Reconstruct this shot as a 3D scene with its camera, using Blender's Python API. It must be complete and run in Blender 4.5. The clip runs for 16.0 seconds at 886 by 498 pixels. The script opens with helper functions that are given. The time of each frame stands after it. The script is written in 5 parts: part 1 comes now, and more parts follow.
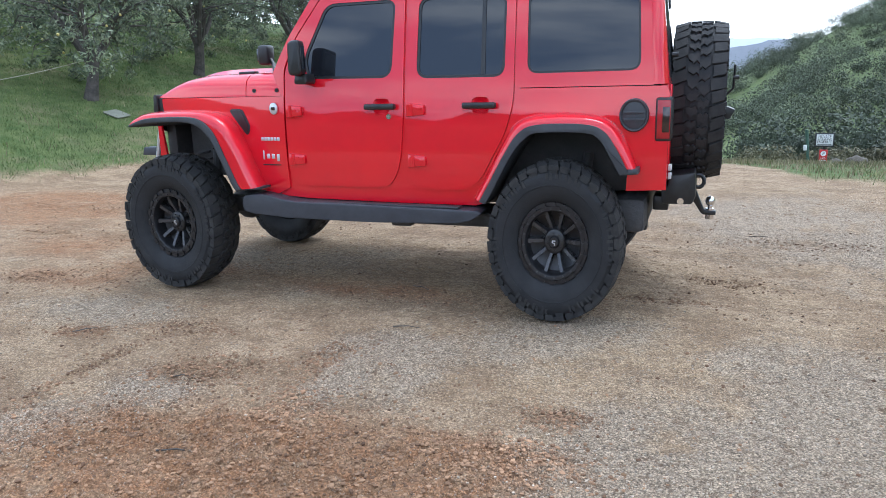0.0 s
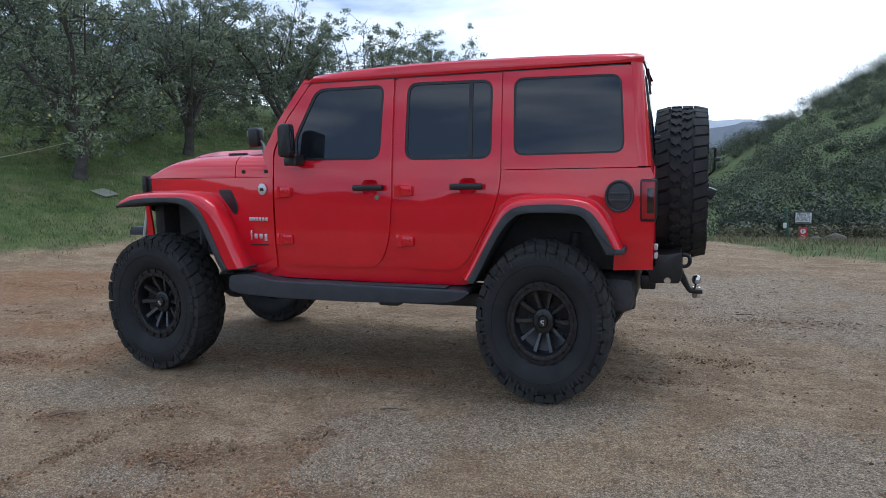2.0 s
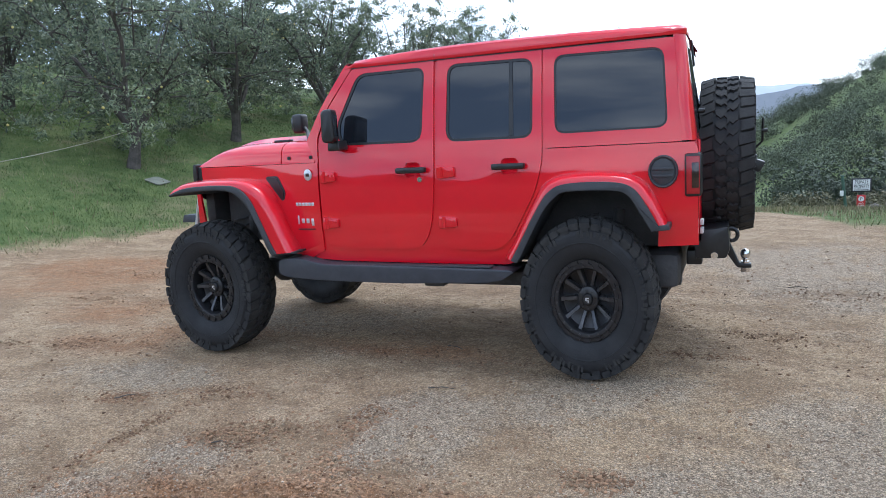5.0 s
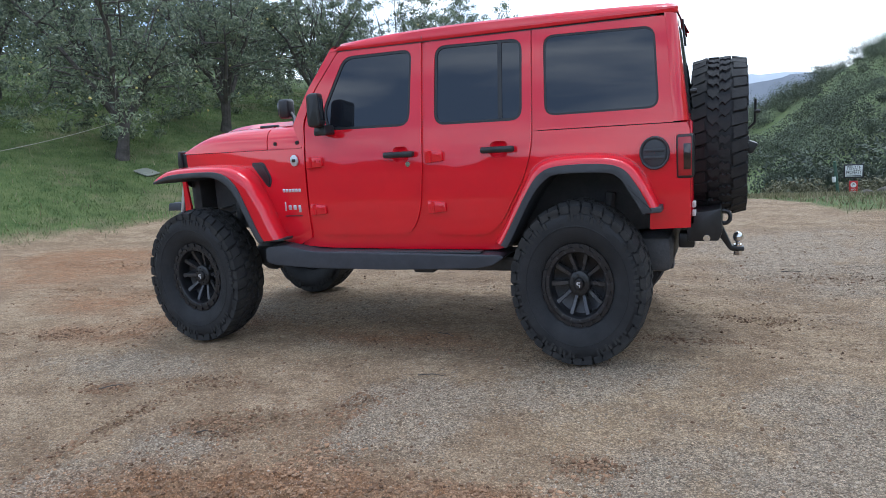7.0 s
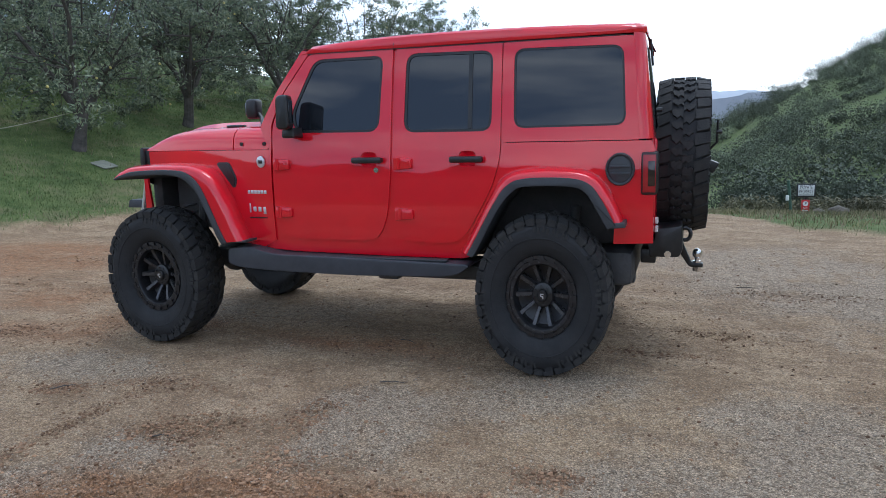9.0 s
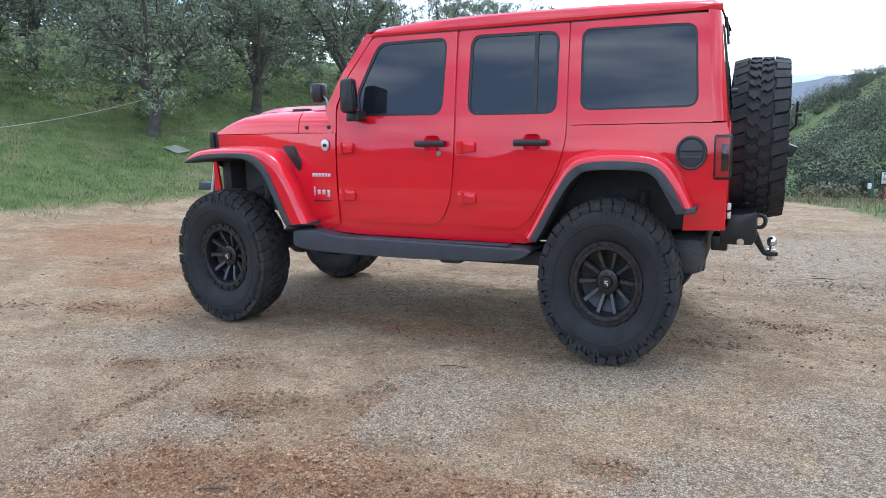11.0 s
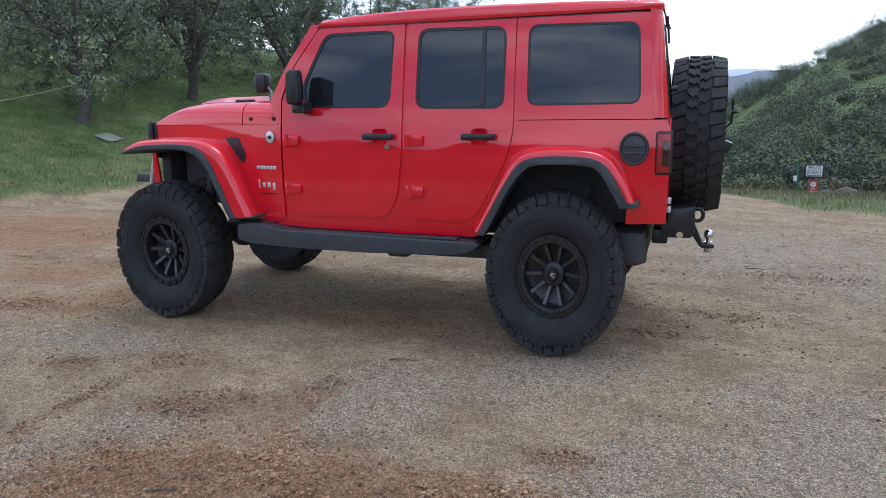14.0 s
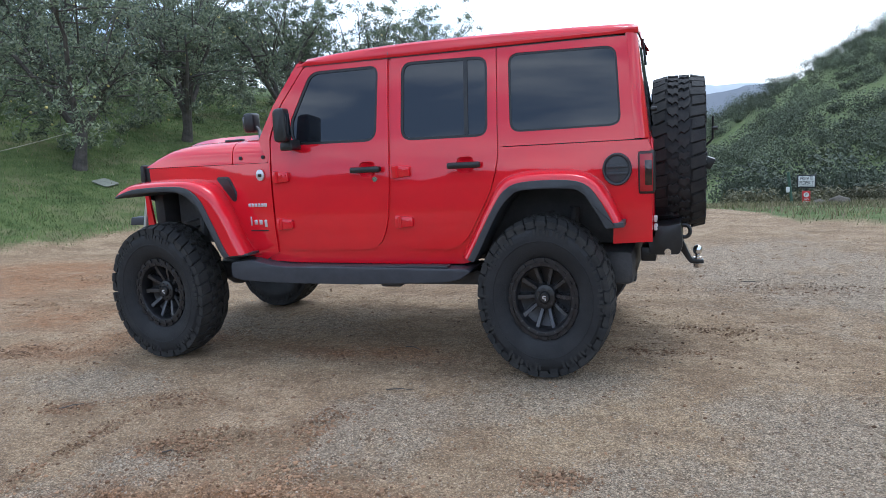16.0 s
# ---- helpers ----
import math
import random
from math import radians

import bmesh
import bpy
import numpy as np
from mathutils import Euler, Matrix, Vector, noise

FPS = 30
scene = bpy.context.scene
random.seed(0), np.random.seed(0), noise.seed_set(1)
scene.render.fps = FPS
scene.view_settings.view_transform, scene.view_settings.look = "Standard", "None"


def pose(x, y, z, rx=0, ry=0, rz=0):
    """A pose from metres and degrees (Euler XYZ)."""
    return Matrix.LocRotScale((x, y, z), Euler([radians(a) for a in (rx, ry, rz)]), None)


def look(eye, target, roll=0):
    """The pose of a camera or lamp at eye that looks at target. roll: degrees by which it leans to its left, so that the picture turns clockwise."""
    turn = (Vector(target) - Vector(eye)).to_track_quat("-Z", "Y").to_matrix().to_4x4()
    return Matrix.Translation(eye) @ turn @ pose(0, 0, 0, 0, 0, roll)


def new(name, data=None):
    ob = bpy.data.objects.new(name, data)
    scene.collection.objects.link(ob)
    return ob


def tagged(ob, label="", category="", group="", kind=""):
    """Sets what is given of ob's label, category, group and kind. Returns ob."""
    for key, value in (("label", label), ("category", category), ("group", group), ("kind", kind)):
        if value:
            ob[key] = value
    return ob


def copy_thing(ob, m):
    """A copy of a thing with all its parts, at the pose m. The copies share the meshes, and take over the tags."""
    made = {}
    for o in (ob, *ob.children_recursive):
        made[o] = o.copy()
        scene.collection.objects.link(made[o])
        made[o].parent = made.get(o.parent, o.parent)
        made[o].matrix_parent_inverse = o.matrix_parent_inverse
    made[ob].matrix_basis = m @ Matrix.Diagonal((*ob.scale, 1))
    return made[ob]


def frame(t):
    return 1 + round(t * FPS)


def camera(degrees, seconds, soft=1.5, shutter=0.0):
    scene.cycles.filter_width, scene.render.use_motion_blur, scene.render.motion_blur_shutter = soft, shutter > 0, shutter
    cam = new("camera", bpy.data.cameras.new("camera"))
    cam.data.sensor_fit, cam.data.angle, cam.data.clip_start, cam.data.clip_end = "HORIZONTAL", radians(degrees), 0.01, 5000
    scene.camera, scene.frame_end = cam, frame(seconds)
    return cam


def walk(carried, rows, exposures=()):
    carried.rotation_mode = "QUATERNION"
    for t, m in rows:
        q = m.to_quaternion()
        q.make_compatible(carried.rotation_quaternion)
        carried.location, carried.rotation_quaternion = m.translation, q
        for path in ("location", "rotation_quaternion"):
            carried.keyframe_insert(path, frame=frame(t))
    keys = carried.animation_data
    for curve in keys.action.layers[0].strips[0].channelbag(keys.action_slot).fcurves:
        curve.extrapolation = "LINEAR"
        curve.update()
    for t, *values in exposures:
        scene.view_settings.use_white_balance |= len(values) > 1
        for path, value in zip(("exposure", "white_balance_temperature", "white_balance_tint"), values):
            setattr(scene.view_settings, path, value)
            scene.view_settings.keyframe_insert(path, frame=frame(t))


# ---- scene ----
cam = camera(64.4, 16.0, soft=0.7)
PATH = [
    (0, (0.801, -4.001, 1.454), (0.122, -2.18, 0.98), -1.6),
    (0.5, (0.809, -3.985, 1.482), (0.122, -2.132, 1.171), 0.8),
    (1, (0.802, -3.985, 1.477), (0.097, -2.131, 1.218), 0.4),
    (1.5, (0.792, -3.995, 1.478), (0.089, -2.14, 1.224), -1.1),
    (2, (0.783, -3.987, 1.47), (0.134, -2.114, 1.209), -1.5),
    (2.5, (0.801, -3.961, 1.473), (0.127, -2.098, 1.201), -1.4),
    (3, (0.799, -3.95, 1.472), (0.043, -2.124, 1.167), -1.8),
    (3.5, (0.798, -3.946, 1.464), (-0.058, -2.167, 1.15), -2.2),
    (4, (0.798, -3.962, 1.464), (-0.097, -2.205, 1.13), -2.4),
    (4.5, (0.806, -4.01, 1.474), (-0.039, -2.224, 1.167), -3.2),
    (4.7, (0.811, -4.023, 1.494), (0.022, -2.212, 1.18), -3.4),
    (6.8, (0.816, -3.952, 1.466), (0.075, -2.125, 1.132), -3.7),
    (7, (0.814, -3.952, 1.445), (0.059, -2.132, 1.101), -3.9),
    (7.5, (0.799, -3.999, 1.477), (0.071, -2.168, 1.133), -2.7),
    (8, (0.809, -3.996, 1.479), (0.119, -2.146, 1.159), -3.1),
    (8.5, (0.798, -3.982, 1.477), (0.158, -2.115, 1.158), -1.7),
    (9, (0.79, -3.966, 1.476), (0.138, -2.105, 1.136), -1.5),
    (9.5, (0.794, -3.936, 1.464), (0.095, -2.098, 1.1), -3.1),
    (10, (0.797, -3.935, 1.464), (0.019, -2.136, 1.069), -3.8),
    (10.2, (0.793, -3.925, 1.448), (-0.017, -2.137, 1.065), -3.3),
    (12.3, (0.759, -3.98, 1.489), (-0.012, -2.174, 1.114), 0.2),
    (12.5, (0.757, -3.985, 1.494), (0.005, -2.168, 1.129), -0.9),
    (13, (0.746, -3.988, 1.501), (0.102, -2.127, 1.153), -1.2),
    (13.5, (0.759, -3.963, 1.489), (0.124, -2.098, 1.143), -0.3),
    (14, (0.739, -3.961, 1.483), (0.083, -2.116, 1.078), -0.9),
    (14.5, (0.745, -3.975, 1.488), (0.102, -2.13, 1.06), -0.9),
    (15, (0.77, -4.007, 1.498), (0.119, -2.155, 1.115), -2.3),
    (15.5, (0.785, -3.995, 1.496), (0.189, -2.119, 1.139), -1.5),
    (16, (0.809, -3.981, 1.489), (0.149, -2.122, 1.162), -3.7),
]
EXPOSURES = [(0, 0.8), (0.5, 0.75), (1.0, 0.2), (1.5, -0.25), (2.5, -0.05), (3.0, 0.15), (3.5, 0.43), (4.7, 0.53), (6.8, 0.35), (8.0, 0.25), (9.0, 0.08), (10.0, 0.45), (12.5, 0.9), (13.5, 0.2), (14.5, 0.34), (15.5, 0.56), (16, 0.38)]
walk(cam, [(t, look(eye, target, roll)) for t, eye, target, roll in PATH], [(t, stops, 5500, 8) for t, stops in EXPOSURES])

# ---- world and light ----
world = bpy.data.worlds.new("world")
scene.world = world
world.use_nodes = True
wn, wl = world.node_tree.nodes, world.node_tree.links
wn.clear()


def wnode(kind, **kw):
    n = wn.new(kind)
    for k, v in kw.items():
        n.inputs[k].default_value = v
    return n


SUN_EL, SUN_AZ = 76.0, 40.0          # degrees; azimuth from +y towards +x
sky = wn.new("ShaderNodeTexSky")
sky.sky_type = "NISHITA"
sky.sun_disc = False
sky.sun_elevation = radians(SUN_EL)
sky.sun_rotation = radians(SUN_AZ)
dim = wn.new("ShaderNodeVectorMath")
dim.operation = "SCALE"
dim.inputs["Scale"].default_value = 0.085
wl.new(sky.outputs[0], dim.inputs[0])
tc = wn.new("ShaderNodeTexCoord")
mp = wn.new("ShaderNodeMapping")
mp.inputs["Scale"].default_value = (1.6, 1.6, 5.5)
mp.inputs["Location"].default_value = (0.35, 0.2, 0.0)
wl.new(tc.outputs["Generated"], mp.inputs["Vector"])
cl = wnode("ShaderNodeTexNoise", Scale=1.7, Detail=6.0, Roughness=0.55, Distortion=0.3)
wl.new(mp.outputs[0], cl.inputs["Vector"])
ramp = wn.new("ShaderNodeValToRGB")
ramp.color_ramp.elements[0].position = 0.40
ramp.color_ramp.elements[0].color = (0.30, 0.39, 0.56, 1)
ramp.color_ramp.elements[1].position = 0.62
ramp.color_ramp.elements[1].color = (1.06, 1.08, 1.1, 1)
wl.new(cl.outputs[0], ramp.inputs[0])
# the cloud cover is thin and bright around the hidden sun
sunv = Vector((math.sin(radians(22)) * math.cos(radians(16)), math.cos(radians(22)) * math.cos(radians(16)), math.sin(radians(16))))
dot = wn.new("ShaderNodeVectorMath")
dot.operation = "DOT_PRODUCT"
dot.inputs[1].default_value = sunv
wl.new(tc.outputs["Generated"], dot.inputs[0])
near = wn.new("ShaderNodeMapRange")
near.interpolation_type = "SMOOTHSTEP"
near.inputs["From Min"].default_value = 0.80
near.inputs["From Max"].default_value = 0.93
wl.new(dot.outputs["Value"], near.inputs["Value"])
glow = wn.new("ShaderNodeMix")
glow.data_type = "RGBA"
glow.inputs["B"].default_value = (1.25, 1.25, 1.24, 1)
wl.new(near.outputs[0], glow.inputs["Factor"])
wl.new(ramp.outputs[0], glow.inputs["A"])
mix = wn.new("ShaderNodeMix")
mix.data_type = "RGBA"
mix.inputs["Factor"].default_value = 0.9
wl.new(dim.outputs[0], mix.inputs["A"])
wl.new(glow.outputs["Result"], mix.inputs["B"])
bg = wnode("ShaderNodeBackground", Strength=1.45)
wl.new(mix.outputs["Result"], bg.inputs["Color"])
wo = wn.new("ShaderNodeOutputWorld")
wl.new(bg.outputs[0], wo.inputs[0])

sun = new("sun", bpy.data.lights.new("sun", "SUN"))
sun.data.energy, sun.data.angle, sun.data.color = 1.2, radians(25), (1.0, 0.96, 0.9)
sun.matrix_world = look((20 * math.sin(radians(SUN_AZ)) * math.cos(radians(SUN_EL)), 20 * math.cos(radians(SUN_AZ)) * math.cos(radians(SUN_EL)), 20 * math.sin(radians(SUN_EL))), (0, 0, 0))


# ---- materials ----
def mat(name, base, rough=0.6, metal=0.0, coat=0.0, spec=0.5, vary=None, scale=8.0, bump=0.0, bscale=60.0, rvar=0.0):
    """A surface with colour variation at two scales and a fine relief. vary: the second colour."""
    m = bpy.data.materials.new(name)
    m.use_nodes = True
    n, l = m.node_tree.nodes, m.node_tree.links
    b = n["Principled BSDF"]
    b.inputs["Base Color"].default_value = (*base, 1)
    b.inputs["Roughness"].default_value = rough
    b.inputs["Metallic"].default_value = metal
    b.inputs["Coat Weight"].default_value = coat
    b.inputs["Coat Roughness"].default_value = 0.03
    b.inputs["Coat IOR"].default_value = 1.62
    b.inputs["Specular IOR Level"].default_value = spec
    t = n.new("ShaderNodeTexCoord")
    if vary or rvar:
        a = n.new("ShaderNodeTexNoise")
        a.inputs["Scale"].default_value, a.inputs["Detail"].default_value = scale, 8.0
        a.inputs["Roughness"].default_value = 0.65
        l.new(t.outputs["Object"], a.inputs["Vector"])
        if vary:
            r = n.new("ShaderNodeValToRGB")
            r.color_ramp.elements[0].position, r.color_ramp.elements[1].position = 0.35, 0.68
            r.color_ramp.elements[0].color, r.color_ramp.elements[1].color = (*base, 1), (*vary, 1)
            l.new(a.outputs[0], r.inputs[0])
            l.new(r.outputs[0], b.inputs["Base Color"])
        if rvar:
            q = n.new("ShaderNodeMapRange")
            q.inputs["To Min"].default_value, q.inputs["To Max"].default_value = rough - rvar, rough + rvar
            l.new(a.outputs[0], q.inputs["Value"])
            l.new(q.outputs[0], b.inputs["Roughness"])
    if bump:
        f = n.new("ShaderNodeTexNoise")
        f.inputs["Scale"].default_value, f.inputs["Detail"].default_value = bscale, 6.0
        l.new(t.outputs["Object"], f.inputs["Vector"])
        u = n.new("ShaderNodeBump")
        u.inputs["Strength"].default_value, u.inputs["Distance"].default_value = bump, 0.02
        l.new(f.outputs[0], u.inputs["Height"])
        l.new(u.outputs[0], b.inputs["Normal"])
    return m


def leafy(name, dark, light, rough=0.55, thin=0.0):
    """Small pieces whose colour differs from one to the next. thin: the share of light that passes through."""
    m = bpy.data.materials.new(name)
    m.use_nodes = True
    n, l = m.node_tree.nodes, m.node_tree.links
    b = n["Principled BSDF"]
    g = n.new("ShaderNodeNewGeometry")
    r = n.new("ShaderNodeValToRGB")
    r.color_ramp.elements[0].color, r.color_ramp.elements[1].color = (*dark, 1), (*light, 1)
    l.new(g.outputs["Random Per Island"], r.inputs[0])
    t = n.new("ShaderNodeTexCoord")
    a = n.new("ShaderNodeTexNoise")
    a.inputs["Scale"].default_value, a.inputs["Detail"].default_value = 1.3, 3.0
    l.new(t.outputs["Object"], a.inputs["Vector"])
    h = n.new("ShaderNodeHueSaturation")
    v = n.new("ShaderNodeMapRange")
    v.inputs["From Min"].default_value, v.inputs["From Max"].default_value = 0.3, 0.7
    v.inputs["To Min"].default_value, v.inputs["To Max"].default_value = 0.65, 1.35
    l.new(a.outputs[0], v.inputs["Value"])
    w = n.new("ShaderNodeTexNoise")
    w.inputs["Scale"].default_value, w.inputs["Detail"].default_value = 0.16, 2.0
    l.new(t.outputs["Object"], w.inputs["Vector"])
    k = n.new("ShaderNodeMapRange")
    k.inputs["From Min"].default_value, k.inputs["From Max"].default_value = 0.35, 0.65
    k.inputs["To Min"].default_value, k.inputs["To Max"].default_value = 0.7, 1.3
    l.new(w.outputs[0], k.inputs["Value"])
    p = n.new("ShaderNodeMath")
    p.operation = "MULTIPLY"
    l.new(v.outputs[0], p.inputs[0])
    l.new(k.outputs[0], p.inputs[1])
    l.new(p.outputs[0], h.inputs["Value"])
    l.new(r.outputs[0], h.inputs["Color"])
    l.new(h.outputs[0], b.inputs["Base Color"])
    b.inputs["Roughness"].default_value = rough
    if thin:
        d = n.new("ShaderNodeBsdfTranslucent")
        l.new(h.outputs[0], d.inputs["Color"])
        x = n.new("ShaderNodeMixShader")
        x.inputs[0].default_value = thin
        l.new(b.outputs[0], x.inputs[1])
        l.new(d.outputs[0], x.inputs[2])
        l.new(x.outputs[0], n["Material Output"].inputs["Surface"])
    return m


RED = mat("red_paint", (0.62, 0.003, 0.016), 0.35, 0.0, 1.0, spec=0.12, vary=(0.68, 0.003, 0.015), scale=3.0, rvar=0.05)
# worn grey tread; its paler tone also holds the sky light on the blocks
TREAD = mat("worn_skylit_tread", (0.020, 0.020, 0.021), 0.75, spec=0.3, vary=(0.044, 0.042, 0.040), scale=9, bump=0.3, bscale=110)
TRIM = mat("grey_black_plastic", (0.030, 0.033, 0.038), 0.55, vary=(0.045, 0.048, 0.054), scale=14, bump=0.15, bscale=300)
STEP = mat("step_plastic", (0.036, 0.040, 0.050), 0.45, vary=(0.052, 0.056, 0.068), scale=10, bump=0.15, bscale=250)
BLACK = mat("satin_black", (0.012, 0.012, 0.013), 0.35, vary=(0.02, 0.02, 0.021), scale=20, bump=0.05, bscale=200)
UNDER = mat("underbody", (0.042, 0.043, 0.046), 0.65, vary=(0.066, 0.064, 0.064), scale=9, bump=0.3, bscale=40)
RUBBER = mat("tyre_rubber", (0.013, 0.0135, 0.015), 0.66, spec=0.35, vary=(0.027, 0.027, 0.029), scale=7, bump=0.25, bscale=120)
RIM = mat("rim_black", (0.026, 0.026, 0.028), 0.30, 0.5, vary=(0.045, 0.045, 0.049), scale=15, rvar=0.08)
SPOKE = mat("spoke_black", (0.05, 0.05, 0.054), 0.28, 0.5, vary=(0.085, 0.085, 0.09), scale=15, rvar=0.08)
CHROME = mat("chrome", (0.75, 0.75, 0.76), 0.15, 1.0, vary=(0.6, 0.6, 0.62), scale=30)
SILVER = mat("badge_silver", (0.62, 0.63, 0.66), 0.3, 0.6)
GLASS = mat("tinted_glass", (0.012, 0.014, 0.018), 0.02, 0.0, 0.0, spec=0.7)
LENS = mat("red_lens", (0.30, 0.006, 0.012), 0.25, 0.0, 0.3, vary=(0.36, 0.01, 0.016), scale=40)
SMOKE = mat("dark_lens", (0.02, 0.008, 0.008), 0.15, 0.0, 0.6)
LAMPGLASS = mat("lamp_glass", (0.05, 0.055, 0.06), 0.1, 0.0, 1.0)
WHITE = mat("sign_white", (0.72, 0.72, 0.70), 0.5, vary=(0.62, 0.62, 0.60), scale=9)
SIGNRED = mat("sign_red", (0.55, 0.03, 0.03), 0.5, vary=(0.45, 0.03, 0.03), scale=9)
SIGNORANGE = mat("sign_orange", (0.75, 0.10, 0.03), 0.5, vary=(0.65, 0.10, 0.04), scale=9)
SIGNBLACK = mat("sign_black", (0.015, 0.015, 0.017), 0.5, vary=(0.03, 0.03, 0.03), scale=9)
WOODPOST = mat("grey_post", (0.13, 0.12, 0.10), 0.85, vary=(0.22, 0.20, 0.17), scale=9, bump=0.3, bscale=50)
GREENPOST = mat("green_post", (0.04, 0.09, 0.06), 0.6, vary=(0.06, 0.11, 0.08), scale=9, bump=0.1)
ROPE = mat("rope", (0.28, 0.27, 0.2), 0.9, vary=(0.38, 0.36, 0.28), scale=30)
BARK = mat("bark", (0.045, 0.039, 0.034), 0.9, vary=(0.11, 0.096, 0.082), scale=9, bump=0.6, bscale=25)
STONE = mat("stone", (0.065, 0.054, 0.041), 0.85, vary=(0.125, 0.108, 0.086), scale=10, bump=0.5, bscale=30)
LEAF = leafy("orchard_leaves", (0.060, 0.086, 0.060), (0.29, 0.325, 0.200), 0.5, 0.38)
LEAF2 = leafy("hill_leaves", (0.040, 0.054, 0.036), (0.140, 0.158, 0.098), 0.8, 0.15)
LEAF3 = leafy("wood_leaves", (0.07, 0.09, 0.065), (0.19, 0.21, 0.13), 0.8, 0.3)
LEAF4 = leafy("valley_leaves", (0.030, 0.042, 0.029), (0.100, 0.118, 0.074), 0.7, 0.15)
DRYLEAF = leafy("dry_scrub", (0.06, 0.06, 0.03), (0.17, 0.15, 0.085), 0.8)
BLADE = leafy("grass_blades", (0.056, 0.098, 0.028), (0.165, 0.210, 0.068), 0.6, 0.35)
WEED = leafy("weed_blades", (0.08, 0.10, 0.03), (0.24, 0.22, 0.10), 0.7)
STRAW = leafy("straw", (0.16, 0.13, 0.075), (0.30, 0.25, 0.15), 0.8)
PALE = mat("pale_slab", (0.15, 0.155, 0.12), 0.9, vary=(0.21, 0.215, 0.17), scale=9, bump=0.3, bscale=30)
FRUIT = mat("fruit", (0.55, 0.45, 0.14), 0.5, vary=(0.6, 0.52, 0.2), scale=20)


# ---- mesh helpers ----
def finish(bm, name, material, angle=35):
    me = bpy.data.meshes.new(name)
    bm.normal_update()
    bm.to_mesh(me)
    bm.free()
    me.materials.append(material)
    me.shade_smooth()
    me.set_sharp_from_angle(angle=radians(angle))
    return me


def part(name, bm, material, parent=None, label="", angle=35):
    """Links a bmesh as one mesh object, under its thing or part."""
    ob = new(name, finish(bm, name, material, angle))
    ob.parent = parent
    if label:
        tagged(ob, label)
    return ob


def raw(name, verts, faces, material, parent=None):
    me = bpy.data.meshes.new(name)
    me.from_pydata(verts, [], faces)
    me.materials.append(material)
    ob = new(name, me)
    ob.parent = parent
    return ob


def empty(name, at, label, category, group=""):
    e = tagged(new(name), label, category, group)
    e.location = at
    return e


def fillet(pts, steps=5):
    """A polygon with rounded corners, from rows of x, z and radius."""
    out, n = [], len(pts)
    for i in range(n):
        p = Vector(pts[i][:2])
        r = pts[i][2] if len(pts[i]) > 2 else 0
        a, b = Vector(pts[i - 1][:2]) - p, Vector(pts[(i + 1) % n][:2]) - p
        if r <= 0:
            out.append(p)
            continue
        d = min(r, a.length * 0.49, b.length * 0.49)
        p0, p1 = p + a.normalized() * d, p + b.normalized() * d
        for k in range(steps + 1):
            t = k / steps
            out.append(p0 * (1 - t) ** 2 + p * 2 * t * (1 - t) + p1 * t ** 2)
    return out


def panel(outline, depth, thick=0.012, holes=(), cuts=0.06, back=True):
    """A sheet in the x-z plane whose depth y comes from depth(x, z), with holes through it and a turned edge of that thickness."""
    bm = bmesh.new()
    edges = []
    for loop in (outline, *holes):
        vs = [bm.verts.new((p[0], 0, p[1])) for p in loop]
        edges += [bm.edges.new((vs[i - 1], vs[i])) for i in range(len(vs))]
    bmesh.ops.triangle_fill(bm, use_beauty=True, use_dissolve=False, edges=edges)
    for f in [f for f in bm.faces if any(inside(f.calc_center_median(), h) for h in holes)]:
        bm.faces.remove(f)
    zs = [v.co.z for v in bm.verts]
    xs = [v.co.x for v in bm.verts]
    if cuts:
        z = min(zs) + cuts
        while z < max(zs):
            bmesh.ops.bisect_plane(bm, geom=bm.verts[:] + bm.edges[:] + bm.faces[:], plane_co=(0, 0, z), plane_no=(0, 0, 1))
            z += cuts
        x = min(xs) + cuts * 3
        while x < max(xs):
            bmesh.ops.bisect_plane(bm, geom=bm.verts[:] + bm.edges[:] + bm.faces[:], plane_co=(x, 0, 0), plane_no=(1, 0, 0))
            x += cuts * 3
    bmesh.ops.remove_doubles(bm, verts=bm.verts[:], dist=0.0004)
    for f in bm.faces:
        f.normal_update()
        if f.normal.y > 0:
            f.normal_flip()
    for v in bm.verts:
        v.co.y = depth(v.co.x, v.co.z)
    if thick:
        rim = [e for e in bm.edges if e.is_boundary]
        new_edges = bmesh.ops.extrude_edge_only(bm, edges=rim)["geom"]
        for v in {v for v in new_edges if isinstance(v, bmesh.types.BMVert)}:
            v.co.y += thick
    return bm


def inside(p, loop):
    c = False
    for i in range(len(loop)):
        a, b = loop[i - 1], loop[i]
        if (a[1] > p.z) != (b[1] > p.z) and p.x < (b[0] - a[0]) * (p.z - a[1]) / (b[1] - a[1]) + a[0]:
            c = not c
    return c


def prism(outline, y0, y1, bevel=0.0, seg=2):
    """A solid with that outline in x-z, from y0 to y1."""
    bm = bmesh.new()
    a = [bm.verts.new((p[0], y0, p[1])) for p in outline]
    b = [bm.verts.new((p[0], y1, p[1])) for p in outline]
    bm.faces.new(a)
    bm.faces.new(b[::-1])
    for i in range(len(a)):
        bm.faces.new((a[i], a[i - 1], b[i - 1], b[i]))
    bmesh.ops.recalc_face_normals(bm, faces=bm.faces[:])
    if bevel:
        rim = [e for e in bm.edges if abs(e.verts[0].co.y - e.verts[1].co.y) < 1e-6]
        bmesh.ops.bevel(bm, geom=rim, offset=bevel, segments=seg, affect="EDGES", profile=0.5, clamp_overlap=True)
    return bm


